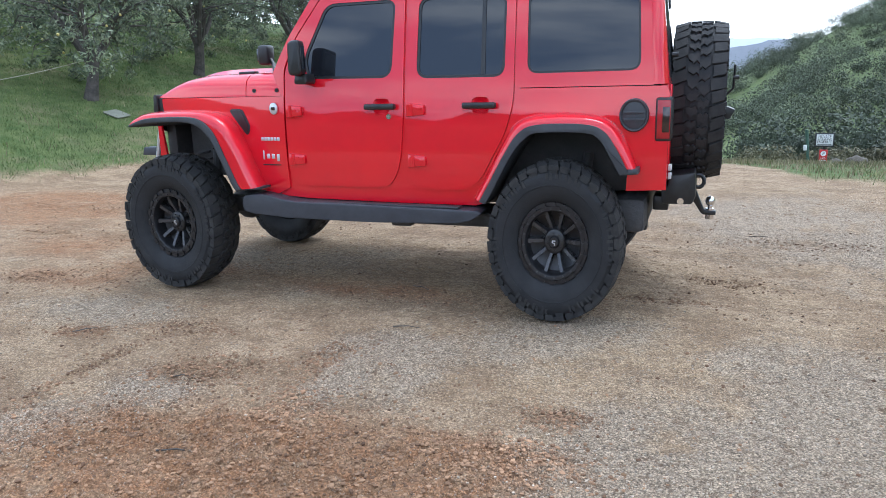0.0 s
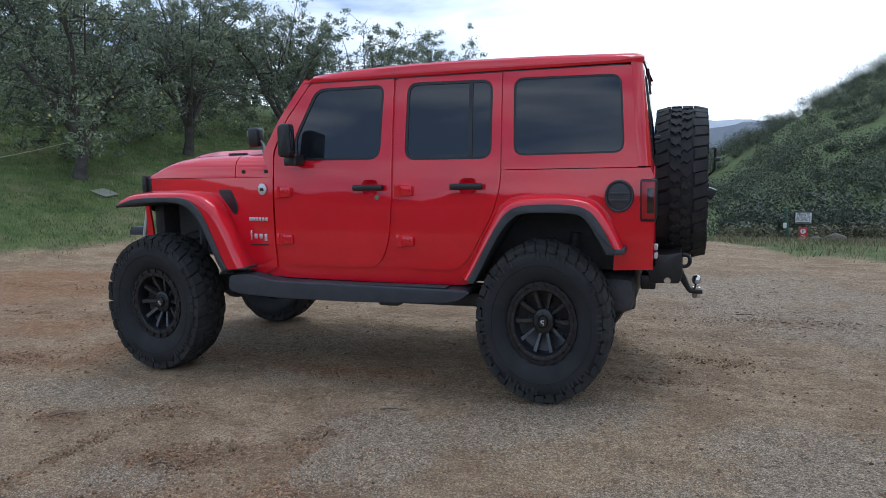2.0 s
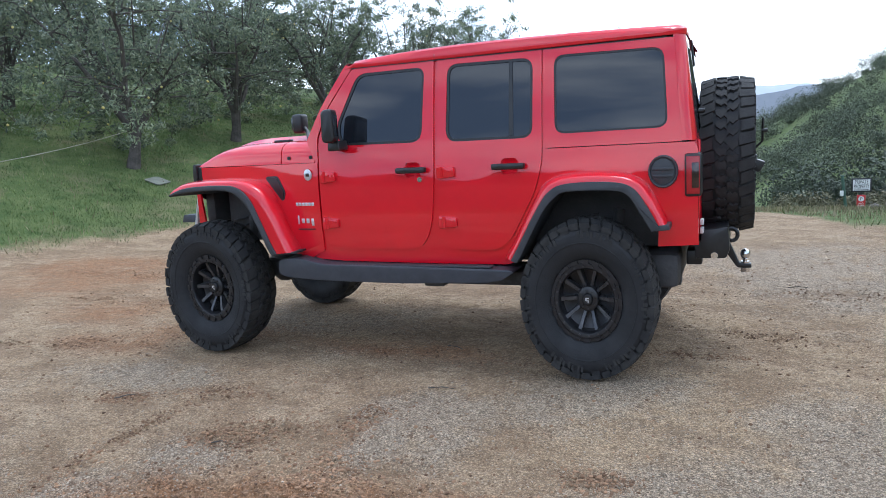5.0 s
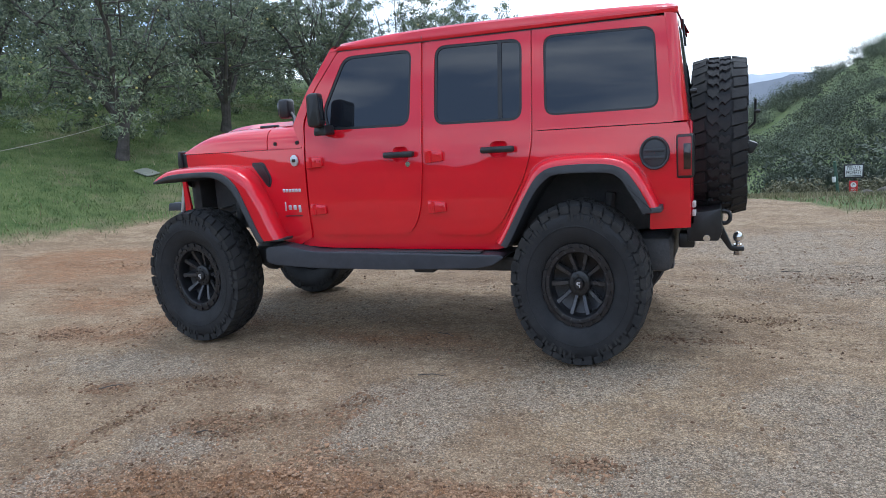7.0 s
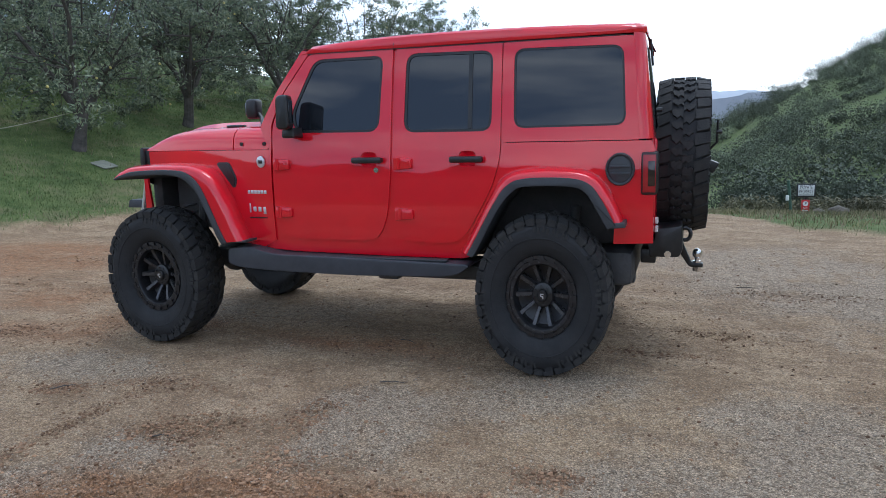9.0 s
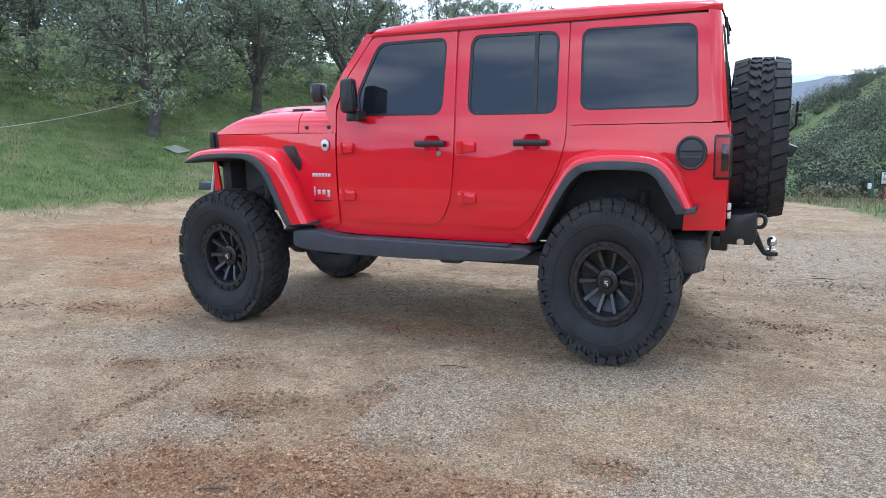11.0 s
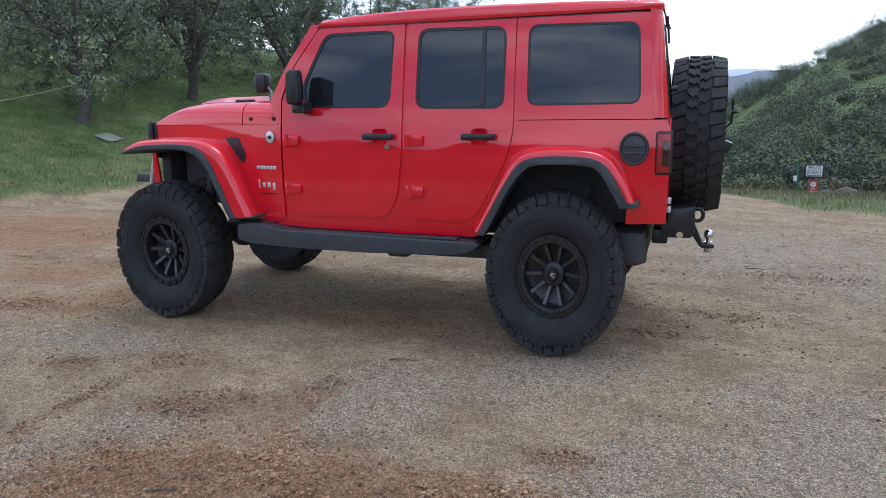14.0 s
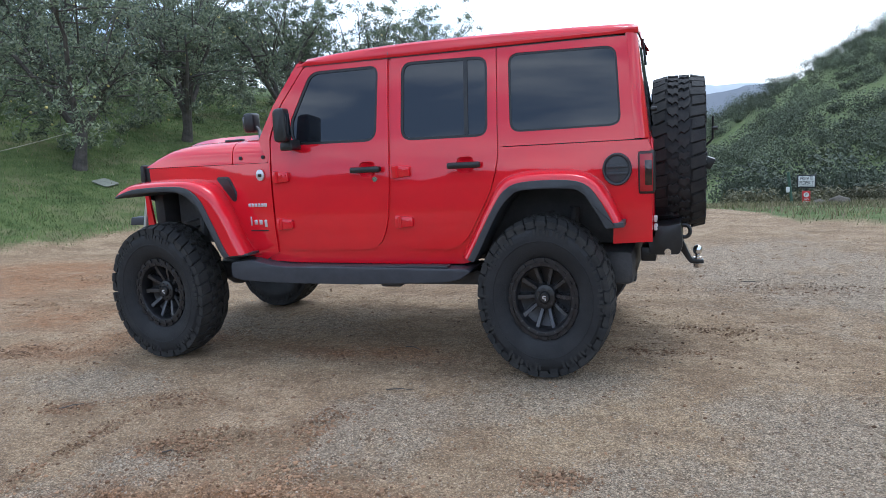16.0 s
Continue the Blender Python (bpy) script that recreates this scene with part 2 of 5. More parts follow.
def box(x0, x1, y0, y1, z0, z1, bevel=0.0, bm=None, seg=2):
    bm = bm or bmesh.new()
    r = bmesh.ops.create_cube(bm, size=1, matrix=Matrix.Translation(((x0 + x1) / 2, (y0 + y1) / 2, (z0 + z1) / 2)) @ Matrix.Diagonal((x1 - x0, y1 - y0, z1 - z0, 1)))
    if bevel:
        bmesh.ops.bevel(bm, geom=list({e for v in r["verts"] for e in v.link_edges}), offset=bevel, segments=seg, affect="EDGES", profile=0.5)
    return bm


def tube(path, radius, sides=8, bm=None, caps=True):
    """A round bar along a path; radius: one, or one a point."""
    bm = bm or bmesh.new()
    path = [Vector(p) for p in path]
    rings = []
    for i, p in enumerate(path):
        d = (path[min(i + 1, len(path) - 1)] - path[max(i - 1, 0)]).normalized()
        u = d.orthogonal().normalized() if not rings else (side - d * side.dot(d)).normalized()
        side = u
        w = d.cross(u)
        r = radius[i] if isinstance(radius, (list, tuple)) else radius
        rings.append([bm.verts.new(p + (u * math.cos(2 * math.pi * k / sides) + w * math.sin(2 * math.pi * k / sides)) * r) for k in range(sides)])
    for a, b in zip(rings, rings[1:]):
        for k in range(sides):
            bm.faces.new((a[k - 1], a[k], b[k], b[k - 1]))
    if caps:
        bm.faces.new(rings[0])
        bm.faces.new(rings[-1][::-1])
    return bm


def lathe(profile, sides=64, bm=None, closed=False):
    """Turns rows of (y, radius) about the y axis."""
    bm = bm or bmesh.new()
    rings = [[bm.verts.new((r * math.cos(2 * math.pi * k / sides), y, r * math.sin(2 * math.pi * k / sides))) for k in range(sides)] for y, r in profile]
    pairs = list(zip(rings, rings[1:])) + ([(rings[-1], rings[0])] if closed else [])
    for a, b in pairs:
        for k in range(sides):
            bm.faces.new((a[k - 1], a[k], b[k], b[k - 1]))
    bmesh.ops.recalc_face_normals(bm, faces=bm.faces[:])
    return bm


def lettering(name, text, size, place, material, parent, depth=0.003, wide=1.0, up=None):
    """Raised letters that face -y, their middle at place."""
    cu = bpy.data.curves.new(name, "FONT")
    cu.body, cu.size, cu.extrude = text, size, depth
    cu.align_x, cu.align_y = "CENTER", "CENTER"
    tmp = bpy.data.objects.new(name, cu)
    scene.collection.objects.link(tmp)
    me = bpy.data.meshes.new_from_object(tmp.evaluated_get(bpy.context.evaluated_depsgraph_get()))
    bpy.data.objects.remove(tmp)
    me.materials.clear()
    me.materials.append(material)
    me.transform(Matrix.Translation(place) @ Matrix.Rotation(radians(90), 4, "X") @ Matrix.Diagonal((wide, 1, 1, 1)))
    ob = new(name, me)
    ob.parent = parent
    return ob


# ---- the ground ----
def soft(v, k):
    return k * math.log1p(math.exp(min(v / k, 40.0)))


def rise(x, y):
    """Height of the orchard slope, of the track that runs down into the valley, and of the land behind."""
    down = -0.115 * soft(y - 8.0, 0.8)
    slope = -0.331 * (x + 9.2) + 0.098 * (min(y, 22.0) - 4.1) - 0.3 * max(0.0, x + 6.0)
    if slope > 2.5:
        slope = 2.5 + (slope - 2.5) * 0.55
    h = down + soft(slope - down, 0.22)
    return h


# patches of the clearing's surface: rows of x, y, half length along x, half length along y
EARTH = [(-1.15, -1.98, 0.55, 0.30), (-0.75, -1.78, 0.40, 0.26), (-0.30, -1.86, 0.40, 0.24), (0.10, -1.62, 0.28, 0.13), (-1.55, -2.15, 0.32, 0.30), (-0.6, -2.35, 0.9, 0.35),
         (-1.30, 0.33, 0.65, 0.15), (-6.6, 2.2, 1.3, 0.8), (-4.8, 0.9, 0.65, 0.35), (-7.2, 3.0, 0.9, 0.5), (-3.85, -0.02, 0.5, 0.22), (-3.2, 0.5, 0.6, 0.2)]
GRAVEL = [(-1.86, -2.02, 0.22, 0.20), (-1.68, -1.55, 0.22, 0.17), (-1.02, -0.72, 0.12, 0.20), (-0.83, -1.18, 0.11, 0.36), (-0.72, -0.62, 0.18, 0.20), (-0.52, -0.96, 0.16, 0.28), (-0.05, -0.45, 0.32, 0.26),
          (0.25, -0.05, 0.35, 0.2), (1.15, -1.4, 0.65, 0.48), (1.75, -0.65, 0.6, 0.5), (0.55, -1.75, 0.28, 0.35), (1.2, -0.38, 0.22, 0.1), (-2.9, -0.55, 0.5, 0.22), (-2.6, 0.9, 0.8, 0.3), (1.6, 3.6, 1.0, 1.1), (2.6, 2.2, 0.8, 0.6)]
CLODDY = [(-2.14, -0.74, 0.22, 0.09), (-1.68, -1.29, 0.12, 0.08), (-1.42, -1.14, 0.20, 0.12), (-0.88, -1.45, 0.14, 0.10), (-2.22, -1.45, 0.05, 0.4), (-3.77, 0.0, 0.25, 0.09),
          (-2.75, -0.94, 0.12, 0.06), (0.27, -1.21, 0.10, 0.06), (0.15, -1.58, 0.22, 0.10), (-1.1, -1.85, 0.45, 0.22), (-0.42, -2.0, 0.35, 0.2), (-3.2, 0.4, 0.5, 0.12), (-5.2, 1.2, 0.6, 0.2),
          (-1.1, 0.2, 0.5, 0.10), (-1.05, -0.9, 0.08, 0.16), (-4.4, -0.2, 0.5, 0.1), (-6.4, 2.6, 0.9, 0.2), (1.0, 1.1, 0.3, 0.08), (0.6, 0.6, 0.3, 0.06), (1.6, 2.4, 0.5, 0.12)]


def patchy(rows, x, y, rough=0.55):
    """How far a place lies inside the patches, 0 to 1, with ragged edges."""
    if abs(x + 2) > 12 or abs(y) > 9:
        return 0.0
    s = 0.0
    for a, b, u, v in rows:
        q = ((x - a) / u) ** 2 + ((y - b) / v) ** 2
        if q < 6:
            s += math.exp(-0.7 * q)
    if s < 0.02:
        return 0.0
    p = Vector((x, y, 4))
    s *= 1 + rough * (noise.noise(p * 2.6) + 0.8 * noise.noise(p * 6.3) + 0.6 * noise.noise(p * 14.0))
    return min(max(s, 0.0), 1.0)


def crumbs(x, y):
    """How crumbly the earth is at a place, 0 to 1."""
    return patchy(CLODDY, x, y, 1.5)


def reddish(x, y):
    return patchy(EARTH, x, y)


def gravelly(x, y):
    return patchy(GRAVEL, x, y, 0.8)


def ruts(x, y, crumb=None):
    """Unevenness of the trodden dirt: swells, wheel ruts, and lumps where the earth is crumbly."""
    p = Vector((x, y, 0))
    c = crumbs(x, y) if crumb is None else crumb
    if y < -1.2:
        c = max(c, 0.8 * reddish(x, y))
    a = noise.noise(p * 0.9) * 0.022 + noise.noise(p * 2.7) * 0.014 + noise.noise(p * 7.0) * 0.012 + noise.noise(p * 19.0) * 0.007
    if c > 0.05:
        a += c * (noise.noise(p * 9.0) * 0.022 + noise.noise(p * 21.0) * 0.026 + noise.noise(p * 37.0) * 0.020)
    # a curved wheel rut in front of the car
    d = math.hypot(x + 2.35, y + 1.75) - 1.16
    if abs(d) < 0.3 and x > -2.4 and y > -1.6:
        a += 0.010 * math.exp(-(d / 0.03) ** 2) - 0.012 * math.exp(-((d - 0.09) / 0.06) ** 2)
    clear = min(1.0, 0.4 + 0.6 * min(abs(y - 0.1), abs(x + 2.77) + 0.2))
    return a * clear


def crest(az):
    """Elevation in degrees of the scrub hill's crest, by bearing from the clearing."""
    if az < 0:
        return -1.3 + 0.25 * az
    if az < 14:
        return -1.3 + 0.56 * az
    return 6.54 + 7.0 * (1 - math.exp(-(az - 14) / 14.0))


def hill(x, y):
    dx, dy = x - 0.8, y + 4.0
    r = math.hypot(dx, dy)
    if r < 34 or dy < 0:
        return None
    az = math.degrees(math.atan2(dx, dy))
    top = 0.9 + 135.0 * math.tan(radians(crest(az)))
    t = min(max((r - 36) / 99.0, 0.0), 1.0)
    foot = -4.6
    z = foot + (top - foot) * (0.75 * t + 0.25 * t * t)
    if r > 135:
        z = top - (r - 135) * 0.12
    z += noise.noise(Vector((x, y, 3)) * 0.05) * 1.6 * min(t * 3, 1.0) * (1 if r < 300 else 0.3)
    fade = min(max((az + 7.0) / 7.0, 0.0), 1.0)
    return z * fade + (-40.0) * (1 - fade)


def meadow(x, y):
    """Open grass between the bushes of the hill."""
    dx, dy = x - 0.8, y + 4.0
    r, az = math.hypot(dx, dy), math.degrees(math.atan2(dx, dy))
    if 0.3 < az < 4.2 and 78 < r < 100:
        return True
    return noise.noise(Vector((x * 0.05, y * 0.035, 0))) + 0.4 * noise.noise(Vector((x, y, 8)) * 0.13) > 0.24


def land(x, y):
    h = rise(x, y)
    if h > 9:
        h = 9 + (h - 9) / (1 + (h - 9) / 8.0)
    h = max(h, -9.0 - 0.002 * math.hypot(x, y))
    if y < -25:
        h += 0.05 * (-25 - y) / (1 + (-25 - y) / 120.0)
    k = hill(x, y)
    if k is not None and k > h:
        h = k
    return h


def verge(x):
    """Where the weeds begin on the valley side of the track."""
    if x < 1.0:
        return 400.0
    if x < 2.2:
        return 6.5 + (2.2 - x) * 3.3
    return 6.5 - 0.9 * min(x - 2.2, 1.3)


def grassy(x, y):
    n = noise.noise(Vector((x * 0.45, y * 0.45, 5))) * 0.5 + noise.noise(Vector((x * 1.6, y * 1.6, 9))) * 0.35
    left = (-0.331 * (x + 9.0) + 0.098 * (y - 4.1)) * 2.2 + n * 0.9 - 0.05
    right = (y - verge(x) + 0.2) * 0.7 - 0.3 + n * 0.8
    if y > 14 and x > -3:
        right = max(right, 0.6 if x > 0.9 - 0.10 * (y - 10) else -1)
    if y < -7:
        right = max(right, (-7 - y) * 0.5)
    if y > 34:
        right = 1.0
    return min(max(max(left, right) + 0.5, 0.0), 1.0)


def graded(lo, hi, step, far, grow=1.16):
    mid = list(np.arange(lo, hi, step))
    out, s, v = [], step, hi
    while v < far:
        out.append(v)
        s *= grow
        v += min(s, 400)
    low, s, v = [], step, lo - step
    while v > -far:
        low.append(v)
        s *= grow
        v -= min(s, 400)
    return low[::-1] + mid + out


GX = graded(-3.4, 2.3, 0.016, 4500, 1.075)
GY = graded(-2.4, 1.6, 0.016, 4500, 1.075)
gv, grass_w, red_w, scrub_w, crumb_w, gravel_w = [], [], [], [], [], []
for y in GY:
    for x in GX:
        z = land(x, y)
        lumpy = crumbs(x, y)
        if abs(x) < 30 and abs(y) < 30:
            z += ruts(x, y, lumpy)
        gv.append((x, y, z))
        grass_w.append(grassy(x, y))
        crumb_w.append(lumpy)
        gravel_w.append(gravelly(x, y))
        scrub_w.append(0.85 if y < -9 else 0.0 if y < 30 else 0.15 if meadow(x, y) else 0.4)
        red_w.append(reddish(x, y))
nx = len(GX)
gf = [(j * nx + i, j * nx + i + 1, (j + 1) * nx + i + 1, (j + 1) * nx + i) for j in range(len(GY) - 1) for i in range(nx - 1)]
GROUND = bpy.data.materials.new("trodden_dirt_and_grass")
GROUND.use_nodes = True


def ground_material(m):
    n, l = m.node_tree.nodes, m.node_tree.links
    b = n["Principled BSDF"]
    b.inputs["Roughness"].default_value = 0.92
    b.inputs["Specular IOR Level"].default_value = 0.2
    t = n.new("ShaderNodeTexCoord")

    def tex(scale, detail=8.0, rough=0.6):
        a = n.new("ShaderNodeTexNoise")
        a.inputs["Scale"].default_value, a.inputs["Detail"].default_value, a.inputs["Roughness"].default_value = scale, detail, rough
        l.new(t.outputs["Object"], a.inputs["Vector"])
        return a.outputs[0]

    def span(v, lo, hi, a=0.0, c=1.0):
        q = n.new("ShaderNodeMapRange")
        q.inputs["From Min"].default_value, q.inputs["From Max"].default_value = lo, hi
        q.inputs["To Min"].default_value, q.inputs["To Max"].default_value = a, c
        l.new(v, q.inputs["Value"])
        return q.outputs[0]

    def calc(op, a, c):
        q = n.new("ShaderNodeMath")
        q.operation = op
        for i, v in enumerate((a, c)):
            if isinstance(v, float):
                q.inputs[i].default_value = v
            else:
                l.new(v, q.inputs[i])
        return q.outputs[0]

    def blend(f, a, c):
        q = n.new("ShaderNodeMix")
        q.data_type = "RGBA"
        l.new(f, q.inputs["Factor"])
        for key, v in (("A", a), ("B", c)):
            if isinstance(v, tuple):
                q.inputs[key].default_value = (*v, 1)
            else:
                l.new(v, q.inputs[key])
        return q.outputs["Result"]

    def attr(name):
        a = n.new("ShaderNodeAttribute")
        a.attribute_name = name
        return a.outputs["Fac"]

    mid, fine, grit = tex(2.6), tex(26.0, 10, 0.8), tex(120.0, 4)
    soil = tex(7.0, 9, 0.72)
    lay = n.new("ShaderNodeMapping")
    lay.inputs["Scale"].default_value = (1.2, 2.2, 1.0)
    lay.inputs["Rotation"].default_value = (0, 0, -0.35)
    l.new(t.outputs["Object"], lay.inputs["Vector"])
    streaks = n.new("ShaderNodeTexNoise")
    streaks.inputs["Scale"].default_value, streaks.inputs["Detail"].default_value, streaks.inputs["Roughness"].default_value = 1.3, 9.0, 0.7
    l.new(lay.outputs[0], streaks.inputs["Vector"])
    dirt = blend(span(mid, 0.34, 0.66), (0.357, 0.235, 0.134), (0.510, 0.372, 0.235))
    dirt = blend(span(soil, 0.50, 0.66, 0.0, 0.65), dirt, (0.244, 0.156, 0.085))
    dirt = blend(span(tex(0.8, 6), 0.48, 0.64, 0.0, 0.6), dirt, (0.419, 0.288, 0.162))
    # brown mottling, darkened in streaks in place of the uneven ground's shading
    dirt = blend(span(streaks.outputs[0], 0.45, 0.58, 0.0, 0.85), dirt, (0.232, 0.143, 0.077))
    dirt = blend(span(fine, 0.30, 0.70, 0.0, 0.45), dirt, (0.555, 0.424, 0.280))
    pale = blend(span(fine, 0.32, 0.70), (0.357, 0.275, 0.190), (0.544, 0.435, 0.316))
    stones_w = calc("ADD", attr("gravel"), span(tex(1.3, 7, 0.65), 0.54, 0.70, 0.0, 0.6))
    col = blend(span(stones_w, 0.18, 0.85, 0.0, 0.85), dirt, pale)
    red = blend(span(fine, 0.3, 0.7), (0.255, 0.110, 0.049), (0.487, 0.259, 0.128))
    reds = calc("MULTIPLY", attr("earth"), span(soil, 0.30, 0.56, 0.35, 1.0))
    reds = calc("ADD", reds, span(tex(1.1, 7, 0.6), 0.62, 0.76, 0.0, 0.3))
    col = blend(span(reds, 0.15, 0.95, 0.0, 0.85), col, red)

    def cells(scale):
        v = n.new("ShaderNodeTexVoronoi")
        v.inputs["Scale"].default_value = scale
        l.new(t.outputs["Object"], v.inputs["Vector"])
        q = n.new("ShaderNodeSeparateColor")
        l.new(v.outputs["Color"], q.inputs[0])
        return v.outputs["Distance"], q.outputs[0], q.outputs[1]

    stony = span(stones_w, 0.05, 0.6, 0.75, 1.0)
    d1, r1, k1 = cells(120.0)
    d2, r2, k2 = cells(52.0)
    shade = n.new("ShaderNodeHueSaturation")
    l.new(col, shade.inputs["Color"])
    tone = calc("MULTIPLY", span(r1, 0.0, 1.0, 0.55, 1.45), span(r2, 0.0, 1.0, 0.85, 1.15))
    tone = calc("MULTIPLY", tone, span(d1, 0.35, 0.62, 1.0, 0.65))
    tone = calc("MULTIPLY", tone, span(grit, 0.36, 0.64, 0.48, 1.38))
    l.new(tone, shade.inputs["Value"])
    col = blend(stony, col, shade.outputs[0])
    chips = calc("MULTIPLY", span(k2, 0.78, 0.86), span(d2, 0.22, 0.34, 1.0, 0.0))
    chips = calc("MULTIPLY", chips, stony)
    col = blend(calc("MULTIPLY", chips, 0.6), col, (0.48, 0.41, 0.325))
    stones = calc("ADD", calc("MULTIPLY", calc("MULTIPLY", span(d1, 0.0, 0.6, 1.0, 0.0), stony), 0.7), chips)
    col = blend(span(grit, 0.56, 0.70, 0.0, 0.5), col, (0.12, 0.095, 0.07))
    # brown crumbs; the dark flecks also paint in shade between clods
    crumb = calc("MULTIPLY", attr("crumb"), span(tex(34.0, 5, 0.7), 0.44, 0.56))
    col = blend(calc("MULTIPLY", crumb, 0.22), col, (0.15, 0.092, 0.053))
    spots = calc("MULTIPLY", span(tex(19.0, 7, 0.75), 0.54, 0.61), span(soil, 0.40, 0.56, 0.2, 1.0))
    col = blend(calc("MULTIPLY", spots, 0.75), col, (0.125, 0.076, 0.044))
    col = blend(span(tex(55.0, 5, 0.75), 0.56, 0.64, 0.0, 0.65), col, (0.14, 0.092, 0.057))
    col = blend(span(tex(70.0, 4, 0.7), 0.60, 0.68, 0.0, 0.55), col, (0.58, 0.49, 0.38))
    turf = blend(span(mid, 0.35, 0.65), (0.066, 0.106, 0.031), (0.142, 0.168, 0.062))
    turf = blend(span(tex(0.9, 6), 0.54, 0.70, 0.0, 0.6), turf, (0.21, 0.175, 0.10))
    cover = calc("ADD", attr("turf"), span(fine, 0.3, 0.7, -0.3, 0.3))
    turf = blend(attr("scrub"), turf, (0.070, 0.080, 0.045))
    col = blend(span(cover, 0.35, 0.75), col, turf)
    l.new(col, b.inputs["Base Color"])
    u = n.new("ShaderNodeBump")
    u.inputs["Strength"].default_value, u.inputs["Distance"].default_value = 0.9, 0.024
    height = calc("ADD", calc("MULTIPLY", fine, 0.9), calc("MULTIPLY", grit, 0.4))
    height = calc("ADD", height, calc("MULTIPLY", stones, 0.35))
    height = calc("ADD", height, calc("MULTIPLY", tex(9.0, 6), 0.6))
    l.new(height, u.inputs["Height"])
    l.new(u.outputs[0], b.inputs["Normal"])


ground_material(GROUND)
ground = tagged(raw("ground", gv, gf, GROUND), "trodden sandy dirt clearing with gravel, reddish earth and grass slopes", "ground", kind="structure")
for key, values in (("turf", grass_w), ("earth", red_w), ("scrub", scrub_w), ("crumb", crumb_w), ("gravel", gravel_w)):
    ground.data.attributes.new(key, "FLOAT", "POINT").data.foreach_set("value", values)
ground.data.shade_smooth()
flat = [not all(crumb_w[i] > 0.3 for i in f) for f in gf]
ground.data.polygons.foreach_set("use_smooth", flat)


def at_ground(x, y):
    return land(x, y) + (ruts(x, y) if abs(x) < 30 and abs(y) < 30 else 0)


# ---- far ridges ----
def ridge(name, dist, base, amp, seed, material, label, az0=-80, az1=80):
    v, f, n = [], [], 320
    for i in range(n + 1):
        az = radians(az0 + (az1 - az0) * i / n)
        p = Vector((i * 0.055, seed, 0))
        h = base + amp * (noise.noise(p) + 0.5 * noise.noise(p * 2.3) + 0.25 * noise.noise(p * 6.1) + 0.16 * noise.noise(p * 15.0))
        x, y = dist * math.sin(az), dist * math.cos(az)
        v += [(x * 0.9, y * 0.9, -80), (x, y, h), (x * 1.2, y * 1.2, -80)]
    for i in range(n):
        a, c = 3 * i, 3 * i + 3
        f += [(a, c, c + 1, a + 1), (a + 1, c + 1, c + 2, a + 2)]
    ob = tagged(raw(name, v, f, material), label, "mountain", kind="structure")
    ob.data.shade_smooth()
    return ob


# the valley air's blue haze is put into these two ridge colours
HAZE1 = mat("ridge_haze_blue", (0.15, 0.165, 0.19), 0.95, vary=(0.185, 0.20, 0.22), scale=0.02)
HAZE2 = mat("mountain_haze_pale", (0.38, 0.41, 0.46), 0.95, vary=(0.43, 0.46, 0.50), scale=0.01)
SCRUB = mat("near_scrub", (0.05, 0.06, 0.035), 0.95, vary=(0.09, 0.09, 0.05), scale=0.05)
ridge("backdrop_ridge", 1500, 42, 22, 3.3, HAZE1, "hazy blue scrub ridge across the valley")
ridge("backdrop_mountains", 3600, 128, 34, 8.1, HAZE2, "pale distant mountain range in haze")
ridge("backdrop_behind", 62, 5.2, 4.2, 5.7, SCRUB, "dark scrub hills behind the clearing", 95, 265)


# ---- plants ----
def leaves(rng, centres, radii, count, size, flat=0.8, shell=0.4, wide=0.42):
    """Leaf quads in clumps: arrays of vertices and faces."""
    centres, radii = np.array(centres), np.array(radii)
    pick = rng.integers(0, len(centres), count)
    d = rng.normal(size=(count, 3))
    d /= np.linalg.norm(d, axis=1)[:, None]
    rad = rng.random(count) ** shell
    p = centres[pick] + d * (radii[pick] * rad)[:, None] * np.array([1, 1, flat])
    face = d + rng.normal(size=(count, 3)) * 0.45
    a = np.cross(face, rng.normal(size=(count, 3)))
    a /= np.linalg.norm(a, axis=1)[:, None]
    b = np.cross(face, a)
    b /= np.linalg.norm(b, axis=1)[:, None]
    s = size * (0.6 + 0.8 * rng.random(count))[:, None]
    v = np.stack([p - a * s, p + b * s * wide, p + a * s, p - b * s * wide], 1).reshape(-1, 3)
    return v


def quads(name, v, material, parent=None):
    f = np.arange(len(v)).reshape(-1, 4)
    return raw(name, v.tolist(), f.tolist(), material, parent)


